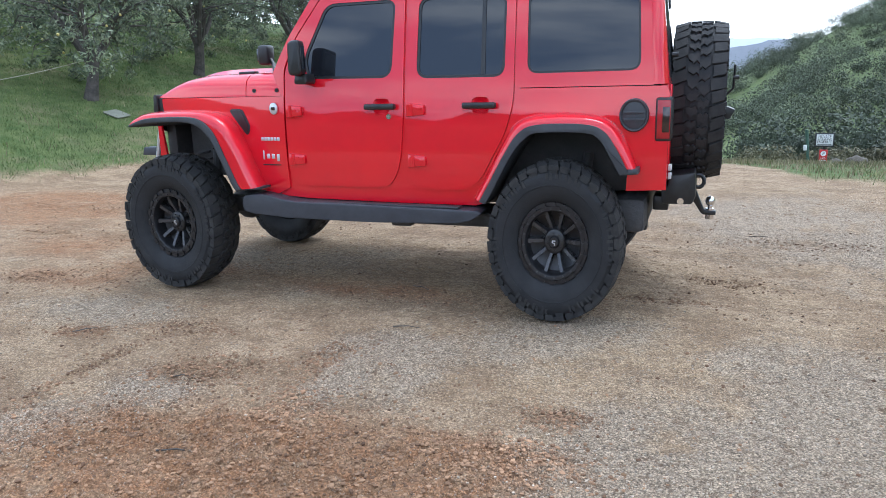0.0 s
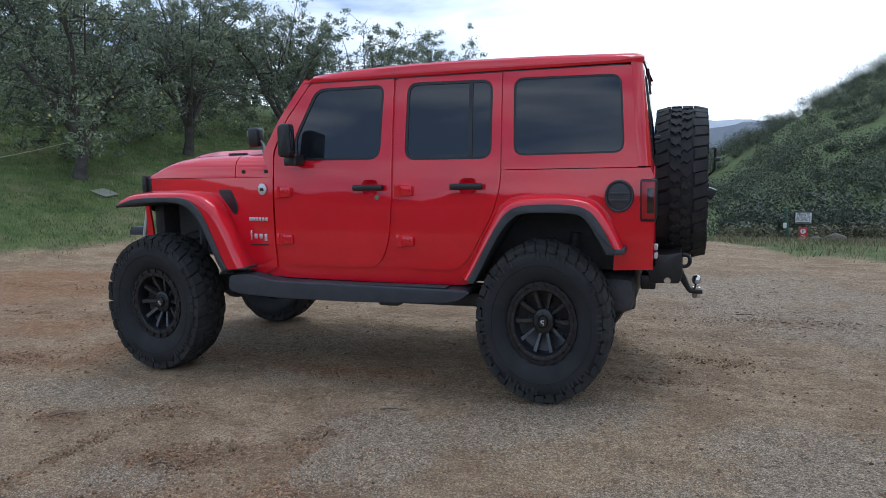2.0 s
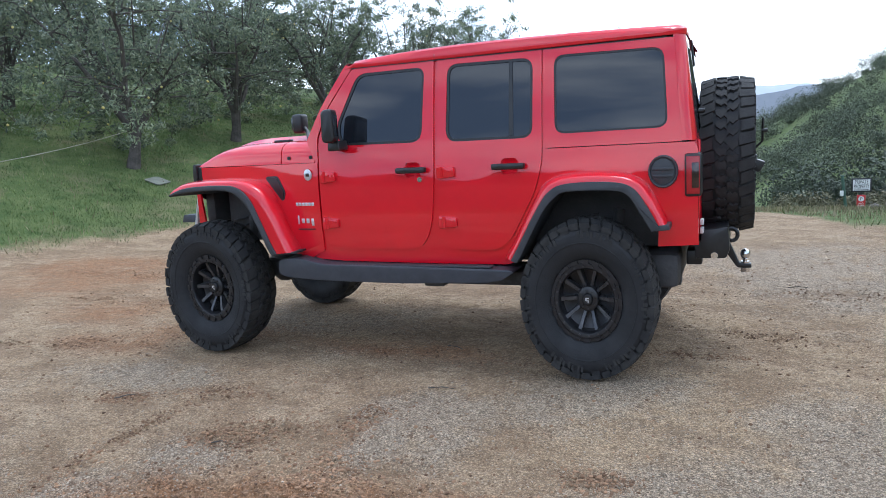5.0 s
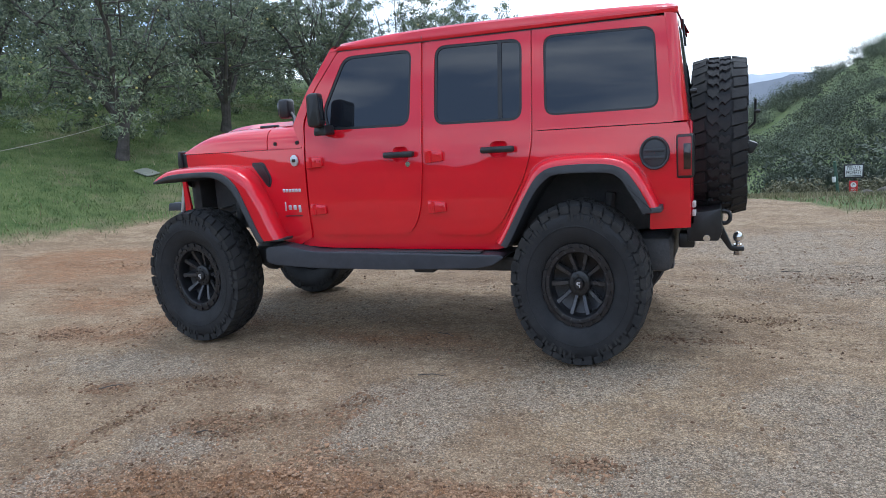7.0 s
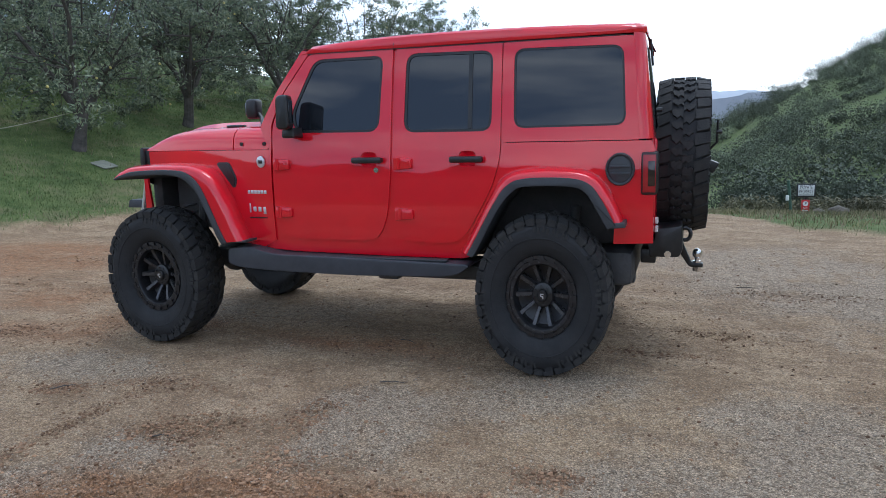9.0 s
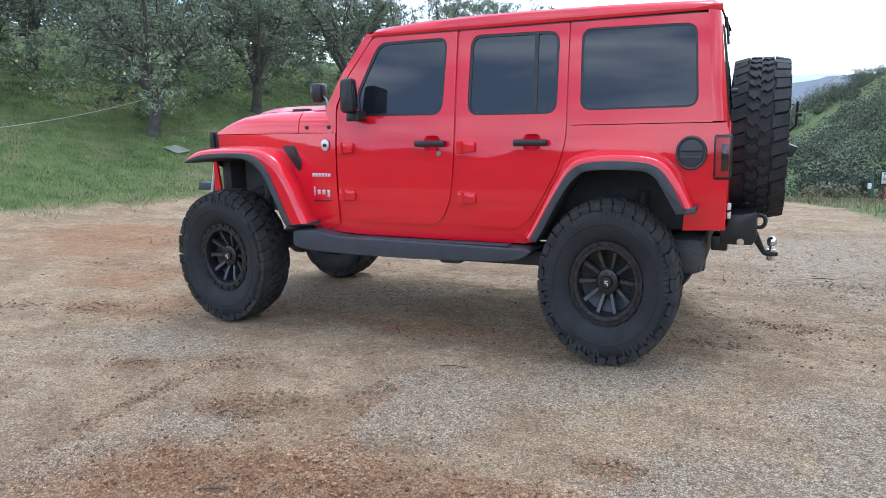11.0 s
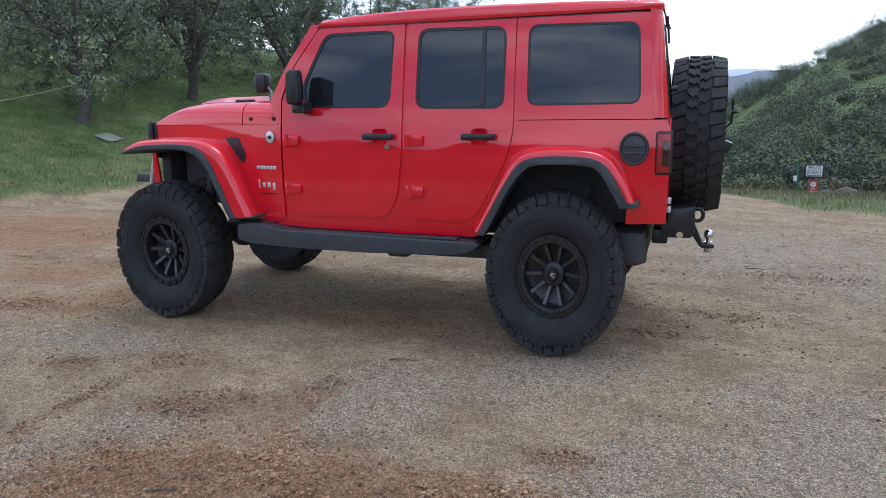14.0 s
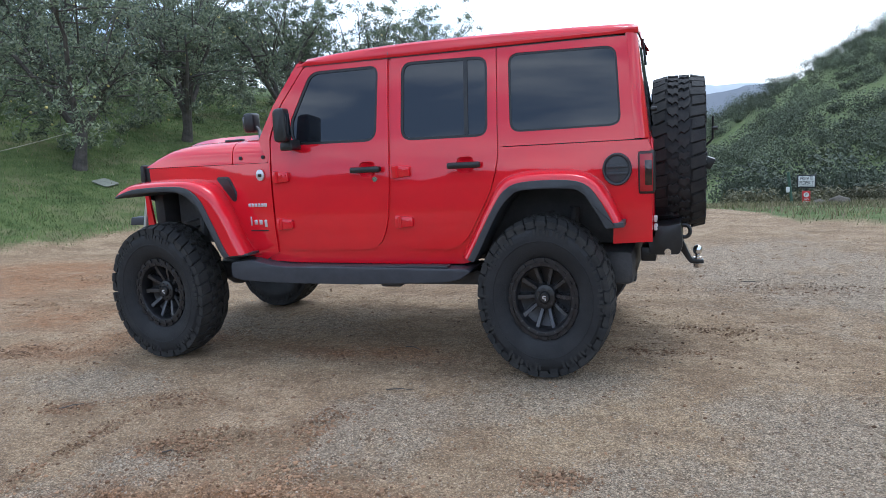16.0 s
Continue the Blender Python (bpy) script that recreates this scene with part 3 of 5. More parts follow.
def tree(seed, height, spread, count, leaf, fruit=0, stems=4, fork=0.28, material=None, name="orchard_tree", label="", dense=9):
    rng = np.random.default_rng(seed)
    t = tagged(new(name), label, "tree", "orchard trees")
    base = height * 0.026
    f = height * fork
    lean = Vector((rng.normal() * 0.12, rng.normal() * 0.12, 0)) * height * 0.4
    trunk = [Vector((0, 0, -0.25)), Vector((0, 0, 0.0)), lean * 0.25 + Vector((0.03, 0, f * 0.45)), lean * 0.6 + Vector((0, 0, f))]
    part("trunk", tube(trunk, [base * 1.8, base * 1.3, base * 1.0, base * 1.05], 10), BARK, t)
    centres, radii = [], []
    twigs = bmesh.new()
    for k in range(stems):
        a = 2 * math.pi * (k + rng.random() * 0.6) / stems
        out = Vector((math.cos(a), math.sin(a), 0))
        reach = spread * (0.5 + 0.4 * rng.random())
        end = trunk[-1] + out * reach + Vector((0, 0, height * (0.30 + 0.34 * rng.random())))
        start = trunk[-1] - Vector((0, 0, base * 0.8))
        one = trunk[-1] + out * reach * 0.30 + Vector((rng.normal() * 0.08, rng.normal() * 0.08, (end.z - f) * 0.30))
        two = trunk[-1] + out * reach * 0.60 + Vector((rng.normal() * 0.12, rng.normal() * 0.12, (end.z - f) * 0.66))
        part("limb", tube([start, one, two, end], [base * 0.70, base * 0.52, base * 0.34, base * 0.10], 7), BARK, t)
        for q in range(7):
            s = one.lerp(two, rng.random()) if q < 3 else two.lerp(end, rng.random())
            e = s + Vector((rng.normal(), rng.normal(), 0.25 + rng.normal() * 0.5)) * spread * 0.33
            m = s.lerp(e, 0.5) + Vector((rng.normal() * 0.06, rng.normal() * 0.06, 0.08))
            tube([s, m, e], [base * 0.22, base * 0.14, base * 0.05], 5, twigs)
            centres += [e, m]
            radii += [spread * (0.15 + 0.12 * rng.random()), spread * 0.13]
        centres.append(end)
        radii.append(spread * 0.26)
    # outer boughs: the skirt hangs low, the top is ragged
    for k in range(dense + 12):
        low = k >= dense
        a = rng.random() * 6.28
        z = height * (rng.uniform(0.20, 0.40) if low else rng.uniform(0.36, 0.98))
        r = spread * (rng.uniform(0.65, 1.0) if low else rng.uniform(0.35, 0.95))
        r *= min(1.0, 1.5 * math.sqrt(max(0.05, 1 - ((z / height - 0.50) / 0.52) ** 2)))
        c = Vector((math.cos(a) * r, math.sin(a) * r, z)) + lean
        root = trunk[-1].lerp(c, 0.62 if low else 0.4) + Vector((rng.normal() * 0.1, rng.normal() * 0.1, height * 0.10))
        tube([root, root.lerp(c, 0.6) + Vector((0, 0, 0.18)), c], [base * 0.18, base * 0.11, base * 0.04], 5, twigs)
        centres.append(c)
        radii.append(spread * (0.13 + 0.15 * rng.random()))
    # twigs that stick out of the crown or droop from its skirt
    for k in range(110):
        c = centres[rng.integers(0, len(centres))]
        d = Vector(rng.normal(size=3))
        d.z = -abs(d.z) if c.z < height * 0.4 else abs(d.z) * 0.8
        e = c + d.normalized() * spread * (0.16 + 0.22 * rng.random())
        e.z = max(e.z, height * 0.12)
        tube([c, c.lerp(e, 0.55) + Vector((0, 0, 0.03)), e], [base * 0.07, base * 0.05, base * 0.025], 4, twigs)
        centres.append(e)
        radii.append(spread * 0.09)
    tagged(part("twigs", twigs, BARK, t, "thin bare branching twigs"), kind="stuff")
    tagged(quads("crown", leaves(rng, [list(c) for c in centres], radii, count, leaf, 0.85, 0.5, 0.36), material or LEAF, t), kind="stuff")
    if fruit:
        bm = bmesh.new()
        for k in range(fruit):
            c = centres[rng.integers(0, len(centres))]
            d = Vector(rng.normal(size=3)).normalized() * spread * 0.15
            bmesh.ops.create_icosphere(bm, subdivisions=1, radius=0.032, matrix=Matrix.Translation(c + d))
        tagged(part("fruit", bm, FRUIT, t, "yellow citrus fruit"), kind="stuff")
    return t


ORCHARD = "leafy dark green citrus tree on the grass slope"
kinds = [tree(11, 4.6, 2.1, 15500, 0.047, 20, 5, 0.17, label=ORCHARD, dense=14), tree(23, 4.4, 2.0, 15500, 0.047, 14, 5, 0.17, label=ORCHARD, dense=14),
         tree(37, 4.9, 1.9, 13000, 0.047, 8, 5, 0.18, label=ORCHARD, dense=12), tree(51, 4.2, 2.2, 15500, 0.047, 26, 6, 0.14, label=ORCHARD, dense=14)]
# rows of x, y, kind, size
ORCH = [(-11.7, 8.0, 0, 1.0), (-12.0, 12.0, 1, 1.05), (-15.4, 6.6, 3, 1.0), (-17.6, 9.6, 2, 1.1), (-15.2, 11.2, 3, 1.0), (-11.6, 16.4, 2, 1.0), (-14.6, 15.6, 0, 1.1),
        (-10.6, 20.6, 3, 1.05), (-13.4, 20.6, 1, 0.95), (-9.6, 25.2, 0, 1.0), (-12.6, 25.6, 2, 0.75), (-8.2, 30.5, 1, 0.8), (-11.2, 31.0, 3, 1.15),
        (-18.6, 14.2, 1, 1.2), (-20.4, 7.6, 0, 1.1), (-17.6, 19.4, 3, 1.2), (-19.8, 3.6, 1, 1.1), (-16.6, 25.0, 0, 0.85),
        (-24.4, 4.2, 2, 1.1), (-6.6, 37.0, 2, 1.25), (-4.2, 44.0, 0, 1.12), (-18.6, 24.5, 1, 1.0)]
rt = random.Random(4)
for i, (x, y, k, s) in enumerate(ORCH):
    m = Matrix.LocRotScale((x, y, at_ground(x, y)), Euler((0, 0, 0 if i < 2 else rt.uniform(0, 6.28))), Vector((s, s, s * rt.uniform(0.95, 1.08))))
    first = next((j for j, r in enumerate(ORCH) if r[2] == k)) == i
    if first:
        kinds[k].matrix_basis = m
    else:
        base_scale = kinds[k].scale.copy()
        kinds[k].scale = (1, 1, 1)
        copy_thing(kinds[k], m)
        kinds[k].scale = base_scale

# dark wood that rises behind the orchard
rng = np.random.default_rng(77)
cs, rs = [], []
for k in range(190):
    a, r = rng.uniform(-1.2, -0.60), rng.uniform(34, 70)
    x, y = 0.8 + r * math.sin(a), -4 + r * math.cos(a)
    if x > -16 + 0.12 * (y - 10):
        continue
    h = rng.uniform(1.8, 3.4)
    for q in range(3):
        cs.append((x + rng.normal() * 1.0, y + rng.normal() * 1.0, land(x, y) + h * rng.uniform(0.35, 1.1)))
        rs.append(rng.uniform(1.0, 1.7))
tagged(quads("far_wood", leaves(rng, cs, rs, 30000, 0.13, 0.9, 0.4, 0.5), LEAF3), "dark green wood on the slope behind the orchard", "wood", kind="stuff")

# scrub on the hill across the valley
cs, rs = [], []
for k in range(1250):
    az, r = rng.uniform(-1, 26), 36 + 105 * rng.random() ** 0.8
    x, y = 0.8 + r * math.sin(radians(az)), -4 + r * math.cos(radians(az))
    if meadow(x, y) and rng.random() < (1.0 if az < 5 else 0.85):
        continue
    s = rng.uniform(0.3, 1.0) ** 1.5 * 1.9 * (0.6 + r / 150)
    for q in range(3):
        cs.append((x + rng.normal() * s * 0.5, y + rng.normal() * s * 0.5, land(x, y) + s * rng.uniform(0.2, 0.75)))
        rs.append(s * rng.uniform(0.5, 0.9))
tagged(quads("hill_scrub", leaves(rng, cs, rs, 430000, 0.072, 0.9, 0.16, 0.7), LEAF2), "grey-green chaparral bushes over the valley hill", "scrub", kind="stuff")
cs, rs = [], []
for k in range(150):
    x, y = rng.uniform(0.5, 16), rng.uniform(19, 36)
    s = (0.4 + 1.1 * rng.random() ** 1.8) * (1.1 if x < 7 else 0.75)
    if x < 1.6 + 0.03 * y:
        continue
    cs += [(x + rng.normal() * 0.3, y, land(x, y) + s * rng.uniform(0.2, 0.9)) for q in range(2)]
    rs += [s, s * 0.8]
tagged(quads("valley_bushes", leaves(rng, cs, rs, 90000, 0.065, 0.9, 0.3, 0.5), LEAF4), "dark bushes below the clearing's edge", "bushes", kind="stuff")


cs, rs = [], []
for k in range(70):
    x, y = rng.uniform(1.8, 9), rng.uniform(14.5, 20)
    s = rng.uniform(0.14, 0.36)
    cs += [(x + rng.normal() * 0.15, y, land(x, y) + s * rng.uniform(0.2, 1.0)) for q in range(3)]
    rs += [s, s * 0.8, s * 0.6]
tagged(quads("dry_bushes", leaves(rng, cs, rs, 16000, 0.045, 0.9, 0.4, 0.4), DRYLEAF), "low dry brush below the track's edge", "bushes", kind="stuff")


def blades(name, spots, low, high, material, label, lean=0.35):
    """Grass blades, one narrow triangle each."""
    v = []
    for x, y in spots:
        z = at_ground(x, y)
        h = rng.uniform(low, high)
        a = rng.uniform(0, 6.28)
        w = 0.005 + h * 0.03
        dx, dy = math.cos(a) * w, math.sin(a) * w
        lx, ly = rng.normal() * lean * h, rng.normal() * lean * h
        v += [(x - dx, y - dy, z - 0.01), (x + dx, y + dy, z - 0.01), (x + lx, y + ly, z + h)]
    f = np.arange(len(v)).reshape(-1, 3).tolist()
    return tagged(raw(name, v, f, material), label, "grass", kind="stuff")


spots, straw = [], []
while len(spots) < 105000:
    r = 9 + 22 * rng.random() ** 1.4
    a = rng.uniform(-1.05, -0.35)
    x, y = 0.8 + r * math.sin(a), -4 + r * math.cos(a)
    g = grassy(x, y)
    if rng.random() < g * g:
        (straw if rng.random() < 0.02 + 0.45 * (1 - g) else spots).append((x, y))
blades("grass", spots, 0.015, 0.065, BLADE, "short green grass on the orchard slope")
for k in range(9000):
    x, y = rng.uniform(1.0, 9.0), rng.uniform(5.8, 17)
    if rng.random() < grassy(x, y) ** 2:
        straw.append((x, y))
blades("dry_grass", straw, 0.03, 0.13, STRAW, "dry straw-coloured grass and weeds", 0.45)
spots = [(x, y) for x, y in zip(rng.uniform(1.0, 9.0, 16000), rng.uniform(5.8, 17, 16000)) if noise.noise(Vector((x, y, 2))) > -0.1 and rng.random() < grassy(x, y) ** 2]
blades("weeds", spots, 0.02, 0.11, WEED, "green and straw-coloured weeds on the verge of the track", 0.4)

# loose stones and clods
STONES = leafy("gravel", (0.13, 0.10, 0.072), (0.39, 0.32, 0.24), 0.9)
CLODS = leafy("clods", (0.10, 0.056, 0.031), (0.31, 0.185, 0.104), 0.95)


def grit(name, count, lo, hi, place, material, label, plain=False):
    bm = bmesh.new()
    if plain:
        bmesh.ops.create_cube(bm, size=1.3)
    else:
        bmesh.ops.create_icosphere(bm, subdivisions=1, radius=1)
    v0 = np.array([v.co for v in bm.verts])
    bm.verts.ensure_lookup_table()
    f0 = np.array([[v.index for v in f.verts] for f in bm.faces])
    bm.free()
    vs, fs, k = [], [], 0
    while k < count:
        x, y = place()
        s = lo + (hi - lo) * rng.random() ** 7
        q = v0 * (1 + rng.normal(size=(len(v0), 1)) * 0.16) * np.array([1, rng.uniform(0.6, 1), rng.uniform(0.4, 0.8)]) * s
        a = rng.uniform(0, 6.28)
        q = q @ np.array([[math.cos(a), -math.sin(a), 0], [math.sin(a), math.cos(a), 0], [0, 0, 1]])
        vs.append(q + np.array([x, y, at_ground(x, y) + s * 0.12]))
        fs.append(f0 + k * len(v0))
        k += 1
    return tagged(raw(name, np.concatenate(vs).tolist(), np.concatenate(fs).tolist(), material), label, "stones", kind="stuff")


def gravel_spot():
    while True:
        x, y = rng.uniform(-4.2, 3.0), -2.4 + 5.5 * rng.random() ** 1.7
        if 0.10 * (1 - reddish(x, y)) + gravelly(x, y) > rng.random() * 0.9:
            return x, y


grit("gravel", 44000, 0.0018, 0.0085, gravel_spot, STONES, "loose pale gravel on the dirt", True)


def clod_spot():
    while True:
        a, b, u, v = (CLODDY + EARTH[:6])[rng.integers(0, len(CLODDY) + 6)]
        x, y = a + rng.normal() * u * 1.4, b + rng.normal() * v * 1.4
        if 0.08 + crumbs(x, y) + 0.6 * reddish(x, y) > rng.random() * 0.8:
            return x, y


def stray_spot():
    return rng.uniform(-6.5, 3.5), -2.4 + 7.5 * rng.random() ** 1.6


grit("dirt_clods", 36000, 0.0025, 0.013, clod_spot, CLODS, "crumbled reddish clods of earth")
grit("stray_clods", 13000, 0.003, 0.014, stray_spot, CLODS, "scattered small brown clods on the dirt")


# ---- the car ----
MID = 0.855                 # middle line of the car, in y
car = empty("car", (0, 0, 0), "lifted bright red four-door off-road car with black trim, parked on dirt", "car")


def flank(x, z):
    """Depth of the body's left side: upright below, leaning in above the handles."""
    if z < 0.95:
        y = 0.120 + (0.95 - z) * 0.07
    elif z < 1.10:
        y = 0.120
    elif z < 1.28:
        y = 0.120 + 0.25 * (z - 1.10) ** 2
    else:
        y = 0.1281 + (z - 1.28) * 0.09 + 0.05 * (z - 1.28) ** 2
    if x < -1.85:
        y += 0.16 * ((-1.85 - x) / 1.15) ** 1.3
    return y


def mirrored(bm):
    b = bm.copy()
    for v in b.verts:
        v.co.y = 2 * MID - v.co.y
    bmesh.ops.reverse_faces(b, faces=b.faces[:])
    return b


def pair(name, bm, material, parent=car, label="", angle=35):
    other = mirrored(bm)
    a = part(name, bm, material, parent, label, angle)
    b = part(name, other, material, parent if not isinstance(parent, tuple) else parent[1], label, angle)
    return a, b


def pair_in(name, bm, material, parents, label="", angle=35):
    other = mirrored(bm)
    return part(name, bm, material, parents[0], label, angle), part(name, other, material, parents[1], label, angle)


def off(d):
    return lambda x, z: flank(x, z) + d


def shift(loop, d):
    """The loop moved outwards by d (inwards when negative)."""
    n, out = len(loop), []
    area = sum(loop[i - 1][0] * loop[i][1] - loop[i][0] * loop[i - 1][1] for i in range(n))
    sg = 1 if area > 0 else -1
    for i in range(n):
        a, p, b = Vector(loop[i - 1]), Vector(loop[i]), Vector(loop[(i + 1) % n])
        t = (b - a).normalized()
        out.append(p + Vector((t.y, -t.x)) * d * sg)
    return out


# body shell behind the panels: dark, closes the gaps
ARCH_R = [(-0.44, 0.70), (-0.40, 0.80), (-0.27, 1.02), (-0.17, 1.12), (-0.08, 1.16), (0.17, 1.16), (0.27, 1.12), (0.33, 1.02), (0.40, 0.90), (0.40, 0.80)]
ARCH_F = [(-2.98, 1.20), (-2.60, 1.225), (-2.45, 1.20), (-2.34, 1.12), (-2.26, 0.96), (-2.19, 0.80), (-2.15, 0.72)]
shell = [(-2.94, 1.32)] + ARCH_F + [(-2.0, 0.70), (-1.7, 0.68), (-0.5, 0.672)] + ARCH_R + [(0.60, 0.81), (0.60, 1.37), (-1.9, 1.36)]
part("wheel_housing", prism([(-2.95, 0.78), (-2.95, 1.3), (-2.1, 1.3), (-2.1, 0.72)], 0.50, 2 * MID - 0.50, 0.04), UNDER, car, "dark front wheel housing")
part("wheel_housing", prism([(-0.5, 0.70), (-0.5, 1.25), (0.59, 1.25), (0.59, 0.74)], 0.46, 2 * MID - 0.46, 0.04), UNDER, car, "dark rear wheel housing")
inner = prism(shell, 0.24, 2 * MID - 0.24)
for v in inner.verts:
    keep = 0.07 + flank(v.co.x, v.co.z)
    v.co.y = min(max(v.co.y, keep), 2 * MID - keep)
part("inner_body", inner, UNDER, car, "dark inner body and wheel wells")

# doors
WIN_F = fillet([(-1.655, 1.478, 0.09), (-1.672, 1.60, 0.05), (-1.512, 1.918, 0.06), (-1.045, 1.918, 0.05), (-1.070, 1.471, 0.07)])
WIN_R = fillet([(-0.878, 1.464, 0.06), (-0.864, 1.920, 0.06), (-0.333, 1.910, 0.06), (-0.338, 1.460, 0.06)])
WIN_Q = fillet([(-0.184, 1.468, 0.06), (-0.188, 1.916, 0.06), (0.424, 1.904, 0.06), (0.448, 1.470, 0.06)])
DOOR_F = fillet([(-1.832, 0.766, 0.14), (-1.832, 1.52, 0.05), (-1.742, 1.73, 0.02), (-1.562, 1.966, 0.03), (-0.968, 1.968), (-0.982, 1.18, 0.1), (-1.012, 0.92, 0.08), (-1.09, 0.766, 0.09)])
DOOR_R = fillet([(-0.962, 0.766, 0.14), (-0.962, 1.2), (-0.942, 1.968), (-0.267, 1.962), (-0.270, 1.29, 0.1), (-0.325, 1.11, 0.05), (-0.475, 0.84, 0.05), (-0.565, 0.763, 0.07)])


def door(name, outline, win, handle_x, hinge_x):
    cup = fillet([(handle_x - 0.055, 1.236, 0.035), (handle_x - 0.055, 1.334, 0.035), (handle_x + 0.055, 1.334, 0.035), (handle_x + 0.055, 1.236, 0.035)])
    d = pair(name, panel(outline, flank, 0.02, [shift(win, 0.012), cup], 0.05), RED, car, "bright red door")
    pair_in("window_seal", panel(shift(win, 0.0125), off(0.004), 0.01, [shift(win, -0.004)], 0), BLACK, d)
    pair_in("window_pane", panel(shift(win, -0.004), off(0.011), 0.0, (), 0.09), GLASS, d, "dark tinted glass")
    # pull handle with its recess and key hole
    h = box(handle_x - 0.105, handle_x + 0.105, 0.078, 0.104, 1.266, 1.304, 0.012)
    box(handle_x - 0.098, handle_x - 0.06, 0.095, 0.135, 1.27, 1.30, 0.006, h)
    box(handle_x + 0.06, handle_x + 0.098, 0.095, 0.135, 1.27, 1.30, 0.006, h)
    pair_in("handle", h, BLACK, d, "black pull handle")
    bowl = panel(shift(cup, 0.004), lambda x, z: flank(x, z) + 0.002 + 0.02 * max(0.0, 1 - ((x - handle_x) / 0.06) ** 2) * max(0.0, 1 - ((z - 1.285) / 0.055) ** 2), 0.0, (), 0.012)
    pair_in("handle_cup", bowl, RED, d)
    # exposed hinges
    for z in (1.262, 0.945):
        g = fillet([(hinge_x - 0.005, z - 0.042, 0.01), (hinge_x - 0.005, z + 0.042, 0.01), (hinge_x + 0.07, z + 0.034, 0.01), (hinge_x + 0.118, z + 0.030, 0.012), (hinge_x + 0.118, z - 0.030, 0.012), (hinge_x + 0.07, z - 0.034, 0.01)])
        pair_in("hinge", prism(g, 0.102, 0.14, 0.008), RED, d)
        pair_in("hinge_knuckle", tube([(hinge_x + 0.03, 0.104, z - 0.036), (hinge_x + 0.03, 0.104, z + 0.036)], 0.013, 10), RED, d)
        b = bmesh.new()
        for q in (0.068, 0.098):
            tube([(hinge_x + q, 0.098, z + 0.008), (hinge_x + q, 0.11, z + 0.008)], 0.007, 8, b)
        pair_in("hinge_bolts", b, RED, d)
    return d


front_doors = door("front_door", DOOR_F, WIN_F, -1.128, -1.815)
rear_doors = door("rear_door", DOOR_R, WIN_R, -0.474, -0.948)
pair_in("window_divider", prism([(-0.475, 1.468), (-0.472, 1.912), (-0.449, 1.912), (-0.450, 1.468)], 0.15, 0.152), BLACK, rear_doors)
for v in bpy.data.objects:
    if v.name.startswith("window_divider"):
        for q in v.data.vertices:
            s = 1 if q.co.y < MID else -1
            y = flank(0, q.co.z) + (0.003 if (q.co.y - MID) * s < -0.704 else 0.02)
            q.co.y = y if s > 0 else 2 * MID - y
part("key_lock", tube([(-1.076, 0.114, 1.222), (-1.076, 0.13, 1.222)], 0.016, 14), CHROME, front_doors[0], "chrome key lock")

# fixed panels
cowl = fillet([(-1.845, 0.75), (-1.845, 1.360), (-2.99, 1.358), (-2.97, 1.20), (-2.4, 1.22), (-2.28, 1.1), (-2.18, 0.88), (-2.13, 0.73), (-1.95, 0.70)])
pair("front_quarter", panel(cowl, flank, 0.02, (), 0.06), RED)
rocker = [(-1.95, 0.692), (-1.87, 0.75), (-1.87, 0.95), (-1.80, 0.95), (-1.76, 0.80), (-0.98, 0.80), (-0.56, 0.80), (-0.46, 0.86), (-0.40, 0.82), (-0.44, 0.69), (-0.52, 0.668), (-1.0, 0.668), (-1.7, 0.677)]
pair("rocker", panel(rocker, off(0.013), 0.02, (), 0.05), RED)
bpost = [(-1.10, 0.74), (-1.10, 0.80), (-1.03, 0.93), (-0.99, 1.2), (-0.975, 1.966), (-0.935, 1.966), (-0.955, 1.2), (-0.955, 0.90), (-0.88, 0.80), (-0.86, 0.74)]
pair("door_post", panel(bpost, off(0.014), 0.0, (), 0.05), RED)
gap = [(-0.60, 0.74), (-0.52, 0.80), (-0.35, 1.09), (-0.295, 1.28), (-0.295, 1.96), (-0.235, 1.96), (-0.235, 1.28), (-0.29, 1.10), (-0.44, 0.80), (-0.50, 0.74)]
pair("door_jamb", panel(gap, off(0.014), 0.0, (), 0.05), RED)
quarter = [(-0.262, 1.378), (0.595, 1.378), (0.612, 1.34), (0.615, 0.80), (0.395, 0.79), (0.40, 0.90), (0.30, 1.08), (0.15, 1.16), (-0.08, 1.16), (-0.2, 1.10), (-0.3, 1.0), (-0.41, 0.80), (-0.462, 0.842), (-0.316, 1.11), (-0.262, 1.288)]
pair("rear_quarter", panel(quarter, flank, 0.03, (), 0.05), RED)
top_side = fillet([(-0.260, 1.383), (-0.260, 1.964), (0.485, 1.957, 0.02), (0.525, 1.383)])
hs = pair("hardtop_side", panel(top_side, flank, 0.02, [shift(WIN_Q, 0.006)], 0.05), RED)
pair_in("window_seal", panel(shift(WIN_Q, 0.008), off(0.004), 0.01, [shift(WIN_Q, -0.006)], 0), BLACK, hs)
pair_in("window_pane", panel(shift(WIN_Q, -0.002), off(0.008), 0.0, (), 0.09), GLASS, hs, "dark tinted glass")


